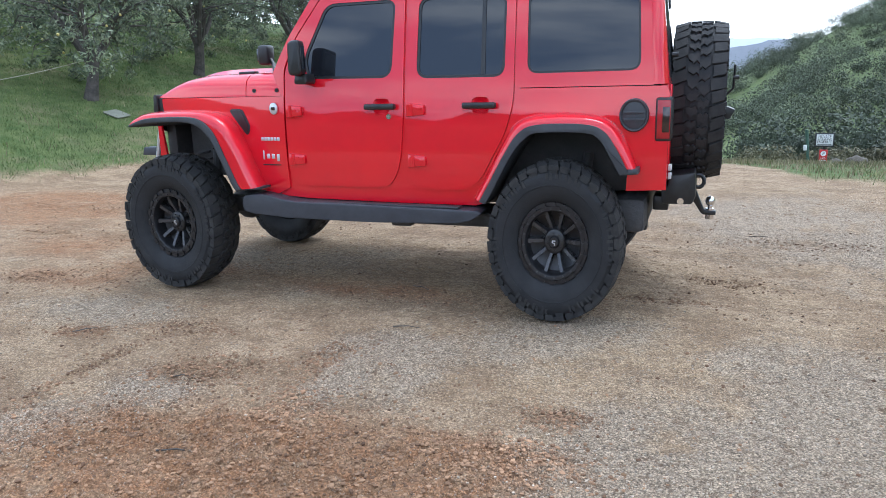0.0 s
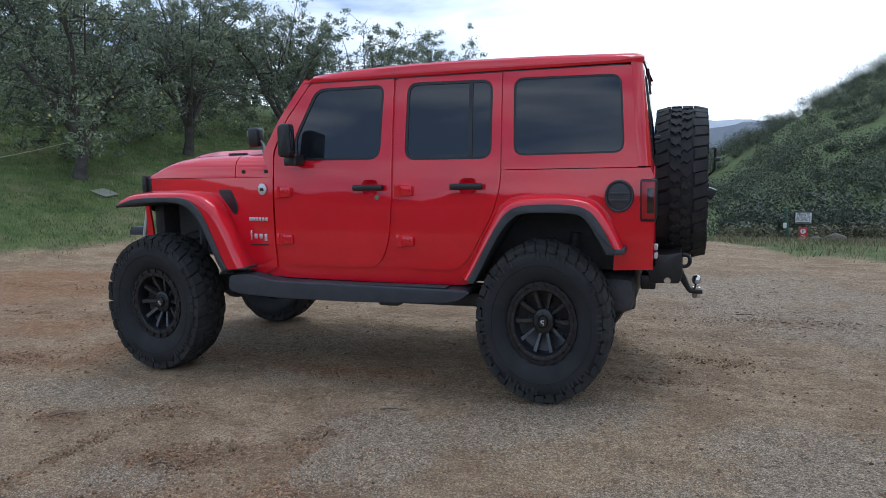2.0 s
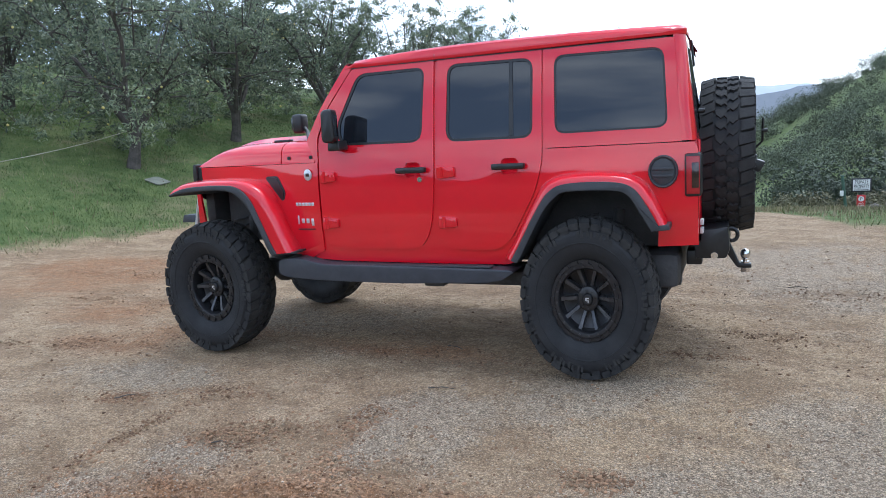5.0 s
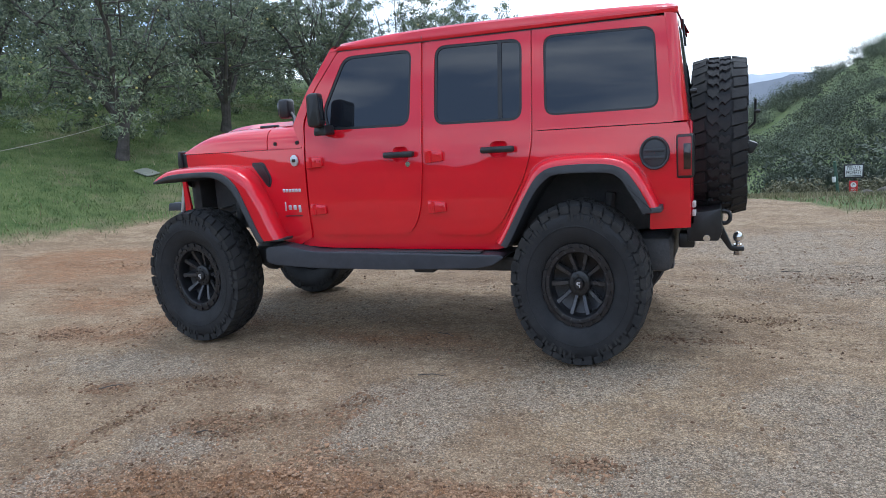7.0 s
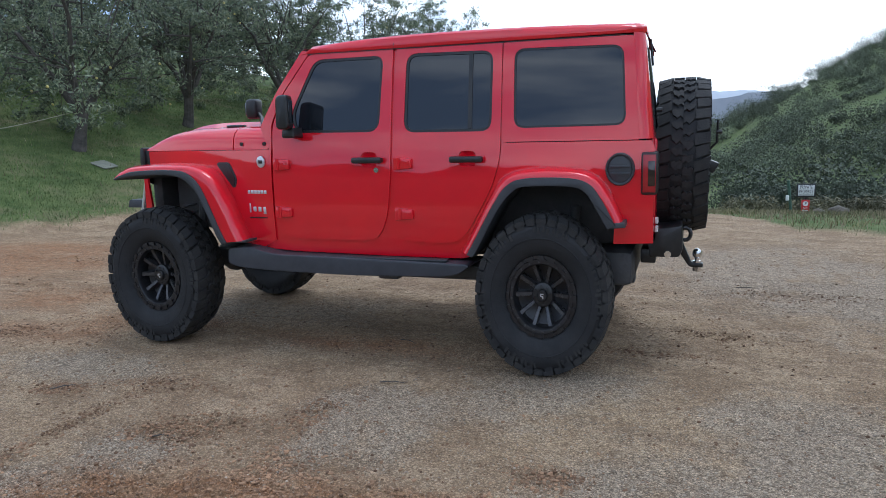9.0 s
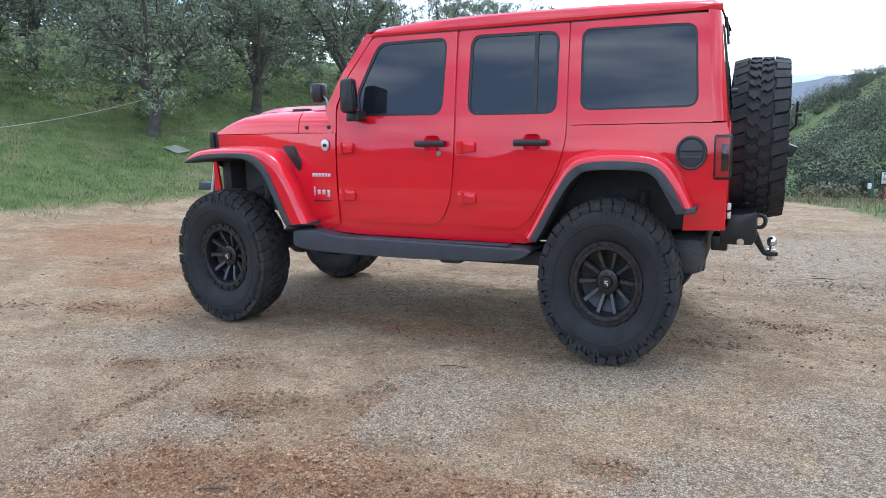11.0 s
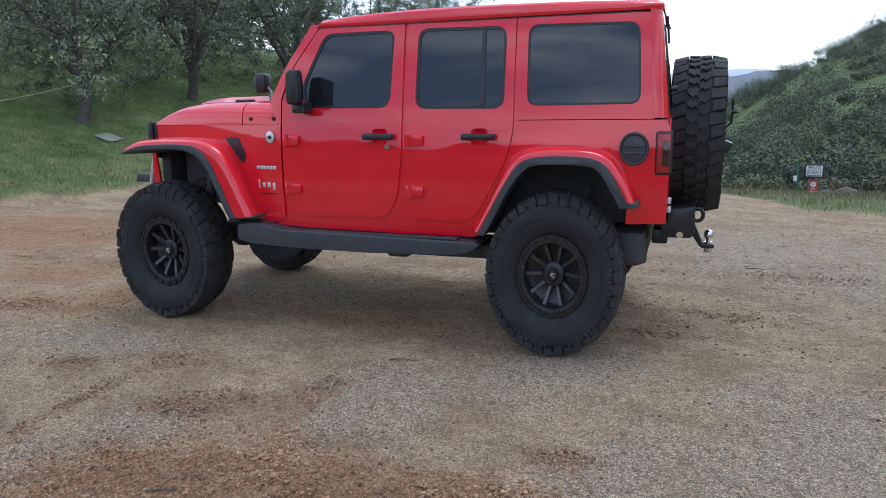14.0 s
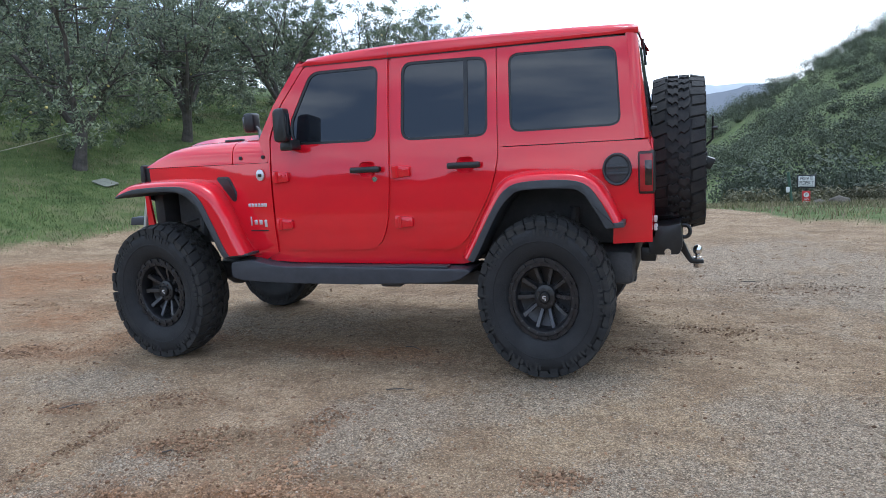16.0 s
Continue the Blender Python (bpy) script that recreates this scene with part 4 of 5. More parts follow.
def corner(z0, z1, name):
    """The rounded rear corner of the body, swept upwards."""
    bm = bmesh.new()
    rows = []
    for k in range(9):
        z = z0 + (z1 - z0) * k / 8
        y = flank(0.5, z)
        xe = 0.612 if z < 1.37 else 0.604 - (z - 1.38) * 0.105
        xs = 0.522 - (z - 1.386) * 0.066 if z >= 1.38 else 0.56
        row = [(xs - 0.004, y + 0.004), (xs + 0.003, y)]
        for j in range(7):
            a = radians(90 * j / 6)
            c = xe - xs - 0.003
            row.append((xs + 0.003 + c * math.sin(a), y + c * (1 - math.cos(a))))
        row.append((xe, y + 0.3))
        rows.append([bm.verts.new((x, yy, z)) for x, yy in row])
    for a, b in zip(rows, rows[1:]):
        for j in range(len(a) - 1):
            bm.faces.new((a[j], a[j + 1], b[j + 1], b[j]))
    bmesh.ops.recalc_face_normals(bm, faces=bm.faces[:])
    return pair(name, bm, RED)


corner(1.387, 1.985, "hardtop_corner")
part("tailgate", box(0.585, 0.612, 0.42, 2 * MID - 0.42, 0.81, 1.38, 0.01), RED, car)
part("rear_glass", prism([(0.590, 1.42), (0.603, 1.42), (0.553, 1.90), (0.540, 1.90)], 0.30, 2 * MID - 0.30, 0.004), GLASS, car)
part("rear_panel", box(0.56, 0.602, 0.22, 2 * MID - 0.22, 0.80, 1.40, 0.006), RED, car)

# roof: crowned, with a drip groove along the doors
def roof_z(x):
    return 2.058 - 0.030 * ((x + 0.75) / 0.75) ** 2 if x < -0.75 else 2.058 - 0.027 * ((x + 0.75) / 1.2) ** 2


bm = bmesh.new()
cols = []
for x in [-1.615 + 2.105 * k / 31 for k in range(32)] + [0.505, 0.519, 0.531, 0.540, 0.546, 0.549]:
    end = min(1.0, (x + 1.615) / 0.07 if x < -1.5 else 1.0)
    drop = 0.05 * (1 - math.sqrt(max(0, 1 - (1 - end) ** 2)))
    tail = 1 - math.sqrt(max(0, 1 - (max(0, x - 0.49) / 0.06) ** 2))
    zt = roof_z(x) - drop - 0.016 * tail
    row = []
    for y, z in ((0.216, 1.970), (0.211, 1.980), (0.213, 2.0), (0.222, zt - 0.022), (0.240, zt - 0.008), (0.30, zt), (0.5, zt + 0.014), (MID, zt + 0.02)):
        row.append((min(y + 0.055 * tail, MID), min(z, zt) if y < 0.3 else z))
    row = row + [(2 * MID - y, z) for y, z in row[-2::-1]]
    cols.append([bm.verts.new((x, y, z)) for y, z in row])
for a, b in zip(cols, cols[1:]):
    for j in range(len(a) - 1):
        bm.faces.new((a[j], b[j], b[j + 1], a[j + 1]))
bm.faces.new(cols[0])
bm.faces.new(cols[-1][::-1])
bmesh.ops.recalc_face_normals(bm, faces=bm.faces[:])
roof = part("roof", bm, RED, car, "red painted hard top")
pair_in("roof_seam", prism([(-0.964, 1.982), (-0.964, 2.002), (-0.961, 2.002), (-0.961, 1.982)], 0.2105, 0.24), BLACK, (roof, roof))
pair("drip_rail", prism(fillet([(-1.57, 1.966), (-1.57, 1.970), (0.44, 1.963), (0.44, 1.959)]), 0.209, 0.25), BLACK)
part("roof_lining", box(-1.5, 0.5, 0.25, 2 * MID - 0.25, 1.955, 1.965), UNDER, car)
part("rear_wiper", tube([(0.562, 0.42, 1.95), (0.577, 0.42, 1.80)], 0.007, 6), BLACK, car)

# windscreen frame
pillar = fillet([(-1.86, 1.36), (-1.93, 1.51, 0.02), (-1.805, 1.735, 0.05), (-1.612, 2.000, 0.02), (-1.565, 1.972), (-1.75, 1.735, 0.03), (-1.842, 1.53, 0.03), (-1.842, 1.36)])
pair("windscreen_pillar", panel(pillar, off(0.002), 0.07, (), 0.08), RED)
bm = bmesh.new()
q = [(-1.93, 0.20, 1.52), (-1.93, 2 * MID - 0.20, 1.52), (-1.61, 2 * MID - 0.24, 2.01), (-1.61, 0.24, 2.01)]
bm.faces.new([bm.verts.new(p) for p in q])
part("windscreen", bm, GLASS, car, "tinted windscreen")

# bonnet
def bonnet_top(x):
    t = min(max((x + 3.03) / 0.85, 0), 1)
    return 1.376 + 0.144 * (1 - (1 - t) ** 4.5)


def bonnet_piece(x0, x1, name, material=RED):
    bm = bmesh.new()
    rows = []
    for k in range(15):
        x = x0 + (x1 - x0) * k / 14
        y = flank(x, 1.36) + 0.004
        h = bonnet_top(x) - 1.362
        row = [(y, 1.362), (y + 0.010, 1.362 + h * 0.42), (y + 0.03, 1.362 + h * 0.70), (y + 0.07, 1.362 + h * 0.88), (y + 0.14, 1.362 + h * 0.97), (y + 0.27, 1.362 + h * 1.0), (MID - 0.28, 1.364 + h * 1.02), (MID - 0.24, 1.364 + h * 1.02 + 0.03), (MID, 1.366 + h * 1.02 + 0.032)]
        row = row + [(2 * MID - a, b) for a, b in row[-2::-1]]
        rows.append([bm.verts.new((x, a, b)) for a, b in row])
    for a, b in zip(rows, rows[1:]):
        for j in range(len(a) - 1):
            bm.faces.new((a[j], b[j], b[j + 1], a[j + 1]))
    bm.faces.new(rows[0])
    bm.faces.new(rows[-1][::-1])
    bmesh.ops.recalc_face_normals(bm, faces=bm.faces[:])
    return part(name, bm, material, car, angle=50)


hood = bonnet_piece(-3.03, -2.168, "bonnet")
cowl_top = bonnet_piece(-2.160, -1.87, "cowl_panel")
for x in (-2.09, -1.90):
    pair_in("cowl_bolt", tube([(x, flank(x, 1.40) - 0.002, 1.40), (x, flank(x, 1.40) + 0.03, 1.40)], 0.013, 12), BLACK, (cowl_top, cowl_top))
pair_in("bonnet_catch", box(-2.33, -2.20, 0.34, 0.40, 1.51, 1.532, 0.006), BLACK, (hood, hood))
grille = part("grille", prism(fillet([(-3.065, 1.17), (-3.06, 1.33, 0.02), (-3.04, 1.365, 0.01), (-2.985, 1.365, 0.01), (-2.985, 1.17)]), 0.29, 2 * MID - 0.29, 0.015), BLACK, car, "black front grille surround")
part("lower_grille", box(-3.08, -2.99, 0.40, 2 * MID - 0.40, 0.92, 1.18, 0.02), UNDER, car, "dark lower grille")
for k in range(7):
    y = MID - 0.3 + k * 0.1
    part("grille_slot", box(-3.102, -3.06, y - 0.028, y + 0.028, 1.05, 1.31, 0.01), UNDER, grille)
for y in (0.42, 2 * MID - 0.42):
    b = lathe([(0, 0.001), (0.004, 0.10), (0.02, 0.115), (0.05, 0.115)], 28)
    bmesh.ops.rotate(b, verts=b.verts[:], cent=(0, 0, 0), matrix=Matrix.Rotation(radians(-90), 3, "Z"))
    bmesh.ops.translate(b, verts=b.verts[:], vec=(-3.115, y, 1.22))
    part("headlight", b, LAMPGLASS, car, "round headlight")
pair("headlamp_trim", prism(fillet([(-3.065, 1.262, 0.02), (-3.052, 1.385, 0.025), (-3.022, 1.388, 0.015), (-3.018, 1.262, 0.02)]), 0.272, 0.36, 0.010), BLACK)

# wheel-arch flares: red upper band, dark lower lip
def band(outer, inner, y0, y1, bevel):
    return prism(list(outer) + list(inner)[::-1], y0, y1, bevel)


def swept(bm):
    """The wing flare's nose runs back towards the bonnet."""
    for v in bm.verts:
        v.co.x = max(v.co.x, -3.035 + max(0, v.co.y + 0.02) * 1.0)
    return bm


def smooth(pts, n=6):
    """A curve through the points."""
    out = []
    P = [Vector(p) for p in pts]
    for i in range(len(P) - 1):
        a, b, c, d = P[max(i - 1, 0)], P[i], P[i + 1], P[min(i + 2, len(P) - 1)]
        for k in range(n):
            t = k / n
            out.append(0.5 * ((2 * b) + (c - a) * t + (2 * a - 5 * b + 4 * c - d) * t * t + (3 * b - a - 3 * c + d) * t ** 3))
    out.append(P[-1])
    return out


FO = smooth([(-3.03, 1.185), (-2.975, 1.235), (-2.84, 1.275), (-2.54, 1.285), (-2.31, 1.270), (-2.16, 1.205), (-2.06, 1.056), (-1.985, 0.887), (-1.926, 0.772)])
FM = smooth([(-3.03, 1.180), (-2.965, 1.205), (-2.84, 1.232), (-2.58, 1.240), (-2.42, 1.222), (-2.315, 1.140), (-2.235, 0.975), (-2.165, 0.815), (-2.130, 0.752)])
FI = smooth([(-3.02, 1.170), (-2.955, 1.185), (-2.84, 1.198), (-2.60, 1.205), (-2.46, 1.185), (-2.352, 1.105), (-2.275, 0.958), (-2.20, 0.790), (-2.165, 0.738)])
RO = smooth([(-0.478, 0.747), (-0.423, 0.841), (-0.298, 1.07), (-0.213, 1.192), (-0.081, 1.240), (0.143, 1.244), (0.298, 1.212), (0.39, 1.115), (0.462, 0.960), (0.469, 0.930)])
RM = smooth([(-0.440, 0.728), (-0.395, 0.806), (-0.273, 1.030), (-0.190, 1.140), (-0.081, 1.180), (0.155, 1.182), (0.272, 1.150), (0.345, 1.060), (0.412, 0.935), (0.420, 0.926)])
RI = smooth([(-0.405, 0.712), (-0.367, 0.775), (-0.246, 1.000), (-0.162, 1.100), (-0.081, 1.134), (0.170, 1.134), (0.255, 1.100), (0.315, 1.010), (0.375, 0.905), (0.380, 0.900)])
def inward(p, y):
    """The point of a flare's outer edge carried back to the body side."""
    k = (y + 0.03) / 3.94
    return Vector((p[0] + k * (p[0] - 0.79), y, p[1] + k * (p[1] - 1.476)))


def flare(outer, mid, y_body, y_deep):
    """A rounded arch: from the body side out over a soft ridge to the lip, and back underneath."""
    bm = bmesh.new()
    rows = []
    for o, m in zip(outer, mid):
        o, m = Vector(o), Vector(m)
        a = inward(o, y_body)
        out = [Vector((a.x, y_deep, a.z - 0.004)), a]
        for t, y in ((0.10, 0.075), (0.20, 0.035), (0.33, 0.0), (0.48, -0.020), (0.65, -0.028), (1.0, -0.030)):
            p = o.lerp(m, t)
            q = inward(p, y)
            out.append(q)
        e = out[-1]
        out.append(Vector((e.x, y_deep, e.z)))
        rows.append([bm.verts.new(p) for p in out])
    for a, b in zip(rows, rows[1:]):
        for j in range(len(a) - 1):
            bm.faces.new((a[j], b[j], b[j + 1], a[j + 1]))
    bm.faces.new(rows[0])
    bm.faces.new(rows[-1][::-1])
    bmesh.ops.recalc_face_normals(bm, faces=bm.faces[:])
    return bm


pair("front_flare", swept(flare(FO, FM, 0.13, 0.30)), RED, car, "red front wing flare", 50)
pair("front_flare_lip", swept(band(FM, FI, -0.042, 0.30, 0.010)), TRIM, car, "grey-black plastic flare lip", 50)
pair("rear_flare", flare(RO, RM, 0.118, 0.15), RED, car, "red rear wing flare", 50)
pair("rear_flare_lip", band(RM, RI, -0.040, 0.15, 0.010), TRIM, car, "grey-black plastic flare lip", 50)
pair("flare_foot", prism(fillet([(-2.165, 0.738), (-2.14, 0.756), (-1.99, 0.768), (-1.99, 0.752, 0.006)]), -0.012, 0.12, 0.006), TRIM)
pair("flare_foot", prism(fillet([(0.378, 0.900), (0.415, 0.934), (0.470, 0.936), (0.472, 0.908)]), -0.035, 0.15, 0.006), TRIM)

# wing vent and badges on the left and right
vent = fillet([(-2.300, 1.268, 0.01), (-2.205, 1.270, 0.02), (-2.145, 1.165, 0.02), (-2.160, 1.108, 0.02)])
vp = pair("wing_vent", panel(vent, off(-0.012), 0.02, (), 0), BLACK)
pair_in("vent_frame", panel(shift(vent, 0.010), off(-0.006), 0.02, [shift(vent, -0.004)], 0), TRIM, vp)
trim_badge = bmesh.new()
for k in range(6):
    box(-2.048 + k * 0.027, -2.027 + k * 0.027, flank(-2.048 + k * 0.027, 1.08) - 0.004, 0.140, 1.066, 1.090, 0.002, trim_badge)
part("trim_badge", trim_badge, SILVER, car, "small silver trim badge")
bars = bmesh.new()
for x0, x1, z0, z1 in ((-2.042, -2.030, 0.937, 1.0), (-2.010, -1.985, 0.945, 0.978), (-1.968, -1.943, 0.945, 0.978), (-1.926, -1.904, 0.928, 0.978)):
    box(x0, x1, flank(x0, z0) - 0.005, flank(x1, z0) + 0.004, z0, z1, 0.003, bars)
part("badge_bars", bars, SILVER, car, "silver maker's badge")
part("badge_line", box(-2.04, -1.90, 0.124, 0.132, 0.900, 0.907), BLACK, car, "small dark badge line")
rb = lathe([(0, 0.001), (0.0, 0.026), (0.003, 0.031), (0.012, 0.031)], 28)
bmesh.ops.scale(rb, vec=(1, 1, 1.25), verts=rb.verts[:])
bmesh.ops.translate(rb, verts=rb.verts[:], vec=(-1.922, 0.116, 1.281))
part("round_badge", rb, SILVER, car, "round silver badge")
part("badge_mark", box(-1.936, -1.908, 0.1145, 0.117, 1.27, 1.292, 0.001), SMOKE, car)

# fuel flap, tail lamps
fu = lathe([(-0.018, 0.001), (-0.018, 0.055), (-0.012, 0.066), (-0.020, 0.070), (-0.022, 0.076), (-0.012, 0.081), (0.03, 0.081)], 40)
bmesh.ops.scale(fu, vec=(1, 1, 1.14), verts=fu.verts[:])
bmesh.ops.translate(fu, verts=fu.verts[:], vec=(0.428, 0.118, 1.220))
fuel = part("fuel_flap", fu, TRIM, car, "round black plastic fuel flap")
for z in (1.236, 1.196):
    part("fuel_rib", box(0.372, 0.484, 0.094, 0.106, z - 0.008, z + 0.008, 0.004), TRIM, fuel)
tl = pair("tail_lamp", box(0.542, 0.632, 0.108, 0.27, 1.075, 1.315, 0.014), BLACK, car, "squared tail lamp in black housing")
pair_in("lamp_lens", box(0.552, 0.622, 0.102, 0.112, 1.090, 1.300, 0.004), LENS, tl, "red lens")
pair_in("lamp_centre", box(0.580, 0.618, 0.0985, 0.112, 1.125, 1.265, 0.003), SMOKE, tl)

# mirrors, lamp at the windscreen base, aerial
def leant(bm):
    """The mirror head leans back at its outer end."""
    for v in bm.verts:
        v.co.x -= 0.286 * v.co.y
    return bm


mi = pair("door_mirror", leant(prism(fillet([(-1.692, 1.49, 0.035), (-1.684, 1.70, 0.035), (-1.600, 1.705, 0.025), (-1.594, 1.49, 0.035)]), -0.066, 0.066, 0.028, 3)), BLACK, car, "black door mirror")
pair_in("mirror_foot", prism(fillet([(-1.69, 1.435, 0.02), (-1.68, 1.50), (-1.60, 1.50), (-1.59, 1.435, 0.02)]), 0.02, 0.14, 0.012), BLACK, mi)
pair_in("mirror_glass", leant(box(-1.606, -1.5935, -0.045, 0.045, 1.53, 1.67, 0.003)), GLASS, mi, "mirror glass")
wl2 = pair("work_lamp", box(-2.272, -2.185, 0.50, 0.60, 1.575, 1.715, 0.02, seg=3), BLACK, car, "small black work lamp")
pair_in("lamp_bracket", tube([(-2.20, 0.55, 1.62), (-2.15, 0.52, 1.58), (-2.10, 0.45, 1.50)], 0.014, 8), BLACK, wl2)
pair_in("lamp_glass", box(-2.278, -2.270, 0.51, 0.59, 1.60, 1.69, 0.01), LAMPGLASS, wl2)

# step along the sill
st = fillet([(-2.175, 0.60, 0.03), (-2.165, 0.700, 0.03), (-2.02, 0.716, 0.03), (-1.80, 0.672, 0.06), (-0.47, 0.655, 0.02), (-0.445, 0.640, 0.02), (-0.52, 0.590, 0.03), (-0.62, 0.570, 0.03), (-1.2, 0.553, 0.1), (-1.8, 0.558, 0.1), (-2.10, 0.575, 0.03)])
sp = pair("side_step", prism(st, 0.03, 0.30, 0.028, 3), STEP, car, "dark grey plastic side step")
pair_in("step_tread", box(-1.75, -0.6, 0.05, 0.12, 0.660, 0.672, 0.004), TRIM, sp)

# chassis
ch = box(-2.9, 0.5, 0.42, 0.52, 0.50, 0.62, 0.01)
box(-2.9, 0.5, 2 * MID - 0.52, 2 * MID - 0.42, 0.50, 0.62, 0.01, ch)
for x in (-2.3, -1.3, -0.45, 0.4):
    box(x - 0.05, x + 0.05, 0.5, 2 * MID - 0.5, 0.52, 0.60, 0.01, ch)
box(-1.6, -0.7, 0.6, 1.1, 0.47, 0.64, 0.03, ch)
box(-1.25, -0.42, 0.26, 0.48, 0.505, 0.60, 0.02, ch)
box(-1.15, -1.0, 0.24, 0.46, 0.49, 0.55, 0.015, ch)
part("chassis", ch, UNDER, car, "black ladder chassis")
part("exhaust", tube([(-2.0, 1.2, 0.50), (-0.9, 1.25, 0.50), (-0.3, 1.2, 0.58), (0.2, 1.25, 0.58), (0.5, 1.25, 0.56)], 0.03, 8), UNDER, car)
part("silencer", box(0.28, 0.50, 0.30, 1.35, 0.50, 0.72, 0.05), UNDER, car, "black silencer box under the tail")
for x in (0.0, -2.767):
    ax = tube([(x, 0.15, 0.488), (x, 2 * MID - 0.15, 0.488)], 0.045, 12)
    bmesh.ops.create_icosphere(ax, subdivisions=2, radius=0.15, matrix=Matrix.Translation((x, MID + 0.1, 0.488)))
    part("axle", ax, UNDER, car)
    for y in (0.40, 2 * MID - 0.40):
        sh = tube([(x + 0.08, y, 0.50), (x + 0.14, y, 0.98)], 0.032, 10)
        part("shock_absorber", sh, UNDER, car)
        co = bmesh.new()
        tube([(x - 0.05 + 0.06 * math.cos(k * 0.6), y + 0.1 + 0.06 * math.sin(k * 0.6), 0.55 + k * 0.0055) for k in range(74)], 0.009, 5, co)
        part("coil_spring", co, UNDER, car)

# rear bumper, hitch
rbm = part("rear_bumper", prism(fillet([(0.585, 0.680, 0.015), (0.575, 0.785), (0.616, 0.790), (0.616, 0.850, 0.01), (0.686, 0.856, 0.01), (0.765, 0.872, 0.012), (0.775, 0.735, 0.015), (0.755, 0.682, 0.015)]), 0.36, 2 * MID - 0.36, 0.008), BLACK, car, "black steel rear bumper")
part("bumper_bracket", box(0.53, 0.62, 0.42, 0.62, 0.63, 0.72, 0.01), BLACK, rbm)
for y in (0.40, 2 * MID - 0.40):
    b = tube([(0.69, y - 0.05, 0.70), (0.69, y - 0.03, 0.70)], 0.02, 12)
    part("bumper_bolt", b, CHROME, rbm)
sk = bmesh.new()
tube([(0.785 + 0.032 * math.cos(k * 0.42), 0.52, 0.800 + 0.038 * math.sin(k * 0.42)) for k in range(16)], 0.012, 8, sk)
part("shackle", sk, BLACK, rbm, "black tow shackle")
hitch = part("tow_hitch", prism(fillet([(0.68, 0.78), (0.765, 0.80, 0.01), (0.762, 0.72, 0.02), (0.828, 0.566, 0.015), (0.90, 0.562, 0.008), (0.90, 0.535, 0.008), (0.815, 0.535, 0.02), (0.735, 0.655, 0.02), (0.68, 0.66)]), MID - 0.03, MID + 0.03, 0.006), BLACK, car, "black drop hitch with a chrome ball")
tb = bmesh.new()
bmesh.ops.create_uvsphere(tb, u_segments=18, v_segments=12, radius=0.030, matrix=Matrix.Translation((0.862, MID, 0.622)) @ Matrix.Diagonal((1, 1, 1.15, 1)))
tube([(0.862, MID, 0.51), (0.862, MID, 0.60)], 0.014, 10, tb)
tube([(0.862, MID, 0.505), (0.862, MID, 0.533)], 0.026, 6, tb)
tube([(0.862, MID, 0.56), (0.862, MID, 0.575)], 0.026, 12, tb)
part("hitch_ball", tb, CHROME, hitch, "chrome tow ball")

# front bumper stub and lower grille bits seen beside the wheel
fb = prism(fillet([(-3.32, 0.76, 0.03), (-3.32, 0.90, 0.03), (-3.10, 0.92), (-3.10, 0.74)]), 0.66, 2 * MID - 0.66, 0.02)
part("front_bumper", fb, BLACK, car, "black steel front bumper")
part("bumper_bar", tube([(-3.13, 0.33, 0.90), (-3.06, 0.33, 1.18)], 0.016, 8), SILVER, car)
part("bumper_end", prism(fillet([(-3.30, 0.93, 0.01), (-3.28, 0.99, 0.01), (-3.16, 0.99), (-3.16, 0.93)]), 0.36, 0.46, 0.01), STEP, car)
part("wing_stay", prism([(-3.06, 0.92), (-3.055, 1.2), (-3.03, 1.2), (-3.0, 0.92)], 0.29, 0.31), RED, car)

# wheels
STRETCH, TR = 1.2, 0.4067
prof = [(0.215, 0.225), (0.245, 0.26), (0.262, 0.30), (0.262, 0.335), (0.252, 0.352), (0.236, 0.370), (0.20, 0.386), (0.15, 0.394), (0.10, 0.394), (0.05, 0.394), (0.012, 0.386),
        (-0.024, 0.370), (-0.040, 0.352), (-0.050, 0.335), (-0.050, 0.30), (-0.040, 0.262), (-0.020, 0.226), (-0.004, 0.210), (0.010, 0.200)]
ty = lathe(prof, 72)
rl = random.Random(9)


def lug(bm, ang, y0, y1, r0, r1, w, skew=0.0, drop=0.0):
    """One tread block on the tyre's face."""
    vs = []
    for y, s, q in ((y0, -skew, 0.0), (y1, skew, drop)):
        for r in (r0 - q, r1 - q):
            for d in (-w, w):
                a = ang + (d * (1.0 if r == r0 - q else 0.86)) / r + s / r
                vs.append(bm.verts.new((r * math.cos(a), y, r * math.sin(a))))
    for f in ((0, 1, 3, 2), (4, 6, 7, 5), (0, 2, 6, 4), (1, 5, 7, 3), (2, 3, 7, 6), (0, 4, 5, 1)):
        bm.faces.new([vs[i] for i in f])


ZIGZAG = [(0.002, -0.014), (0.018, -0.028), (0.040, -0.014), (0.056, -0.026), (0.078, -0.016), (0.072, 0.012), (0.054, 0.022), (0.042, 0.034), (0.020, 0.018), (0.002, 0.034)]


def plate(bm, ang, y, sgn, r0, r1, size):
    """One zigzag block of the tread's middle."""
    low = [bm.verts.new((r0 * math.cos(ang + s * size * 1.1 / r0), y + sgn * d * 0.82, r0 * math.sin(ang + s * size * 1.1 / r0))) for d, s in ZIGZAG]
    top = [bm.verts.new((r1 * math.cos(ang + s * size / r1), y + sgn * d * 0.82, r1 * math.sin(ang + s * size / r1))) for d, s in ZIGZAG]
    bm.faces.new(top)
    for i in range(len(low)):
        bm.faces.new((low[i - 1], low[i], top[i], top[i - 1]))


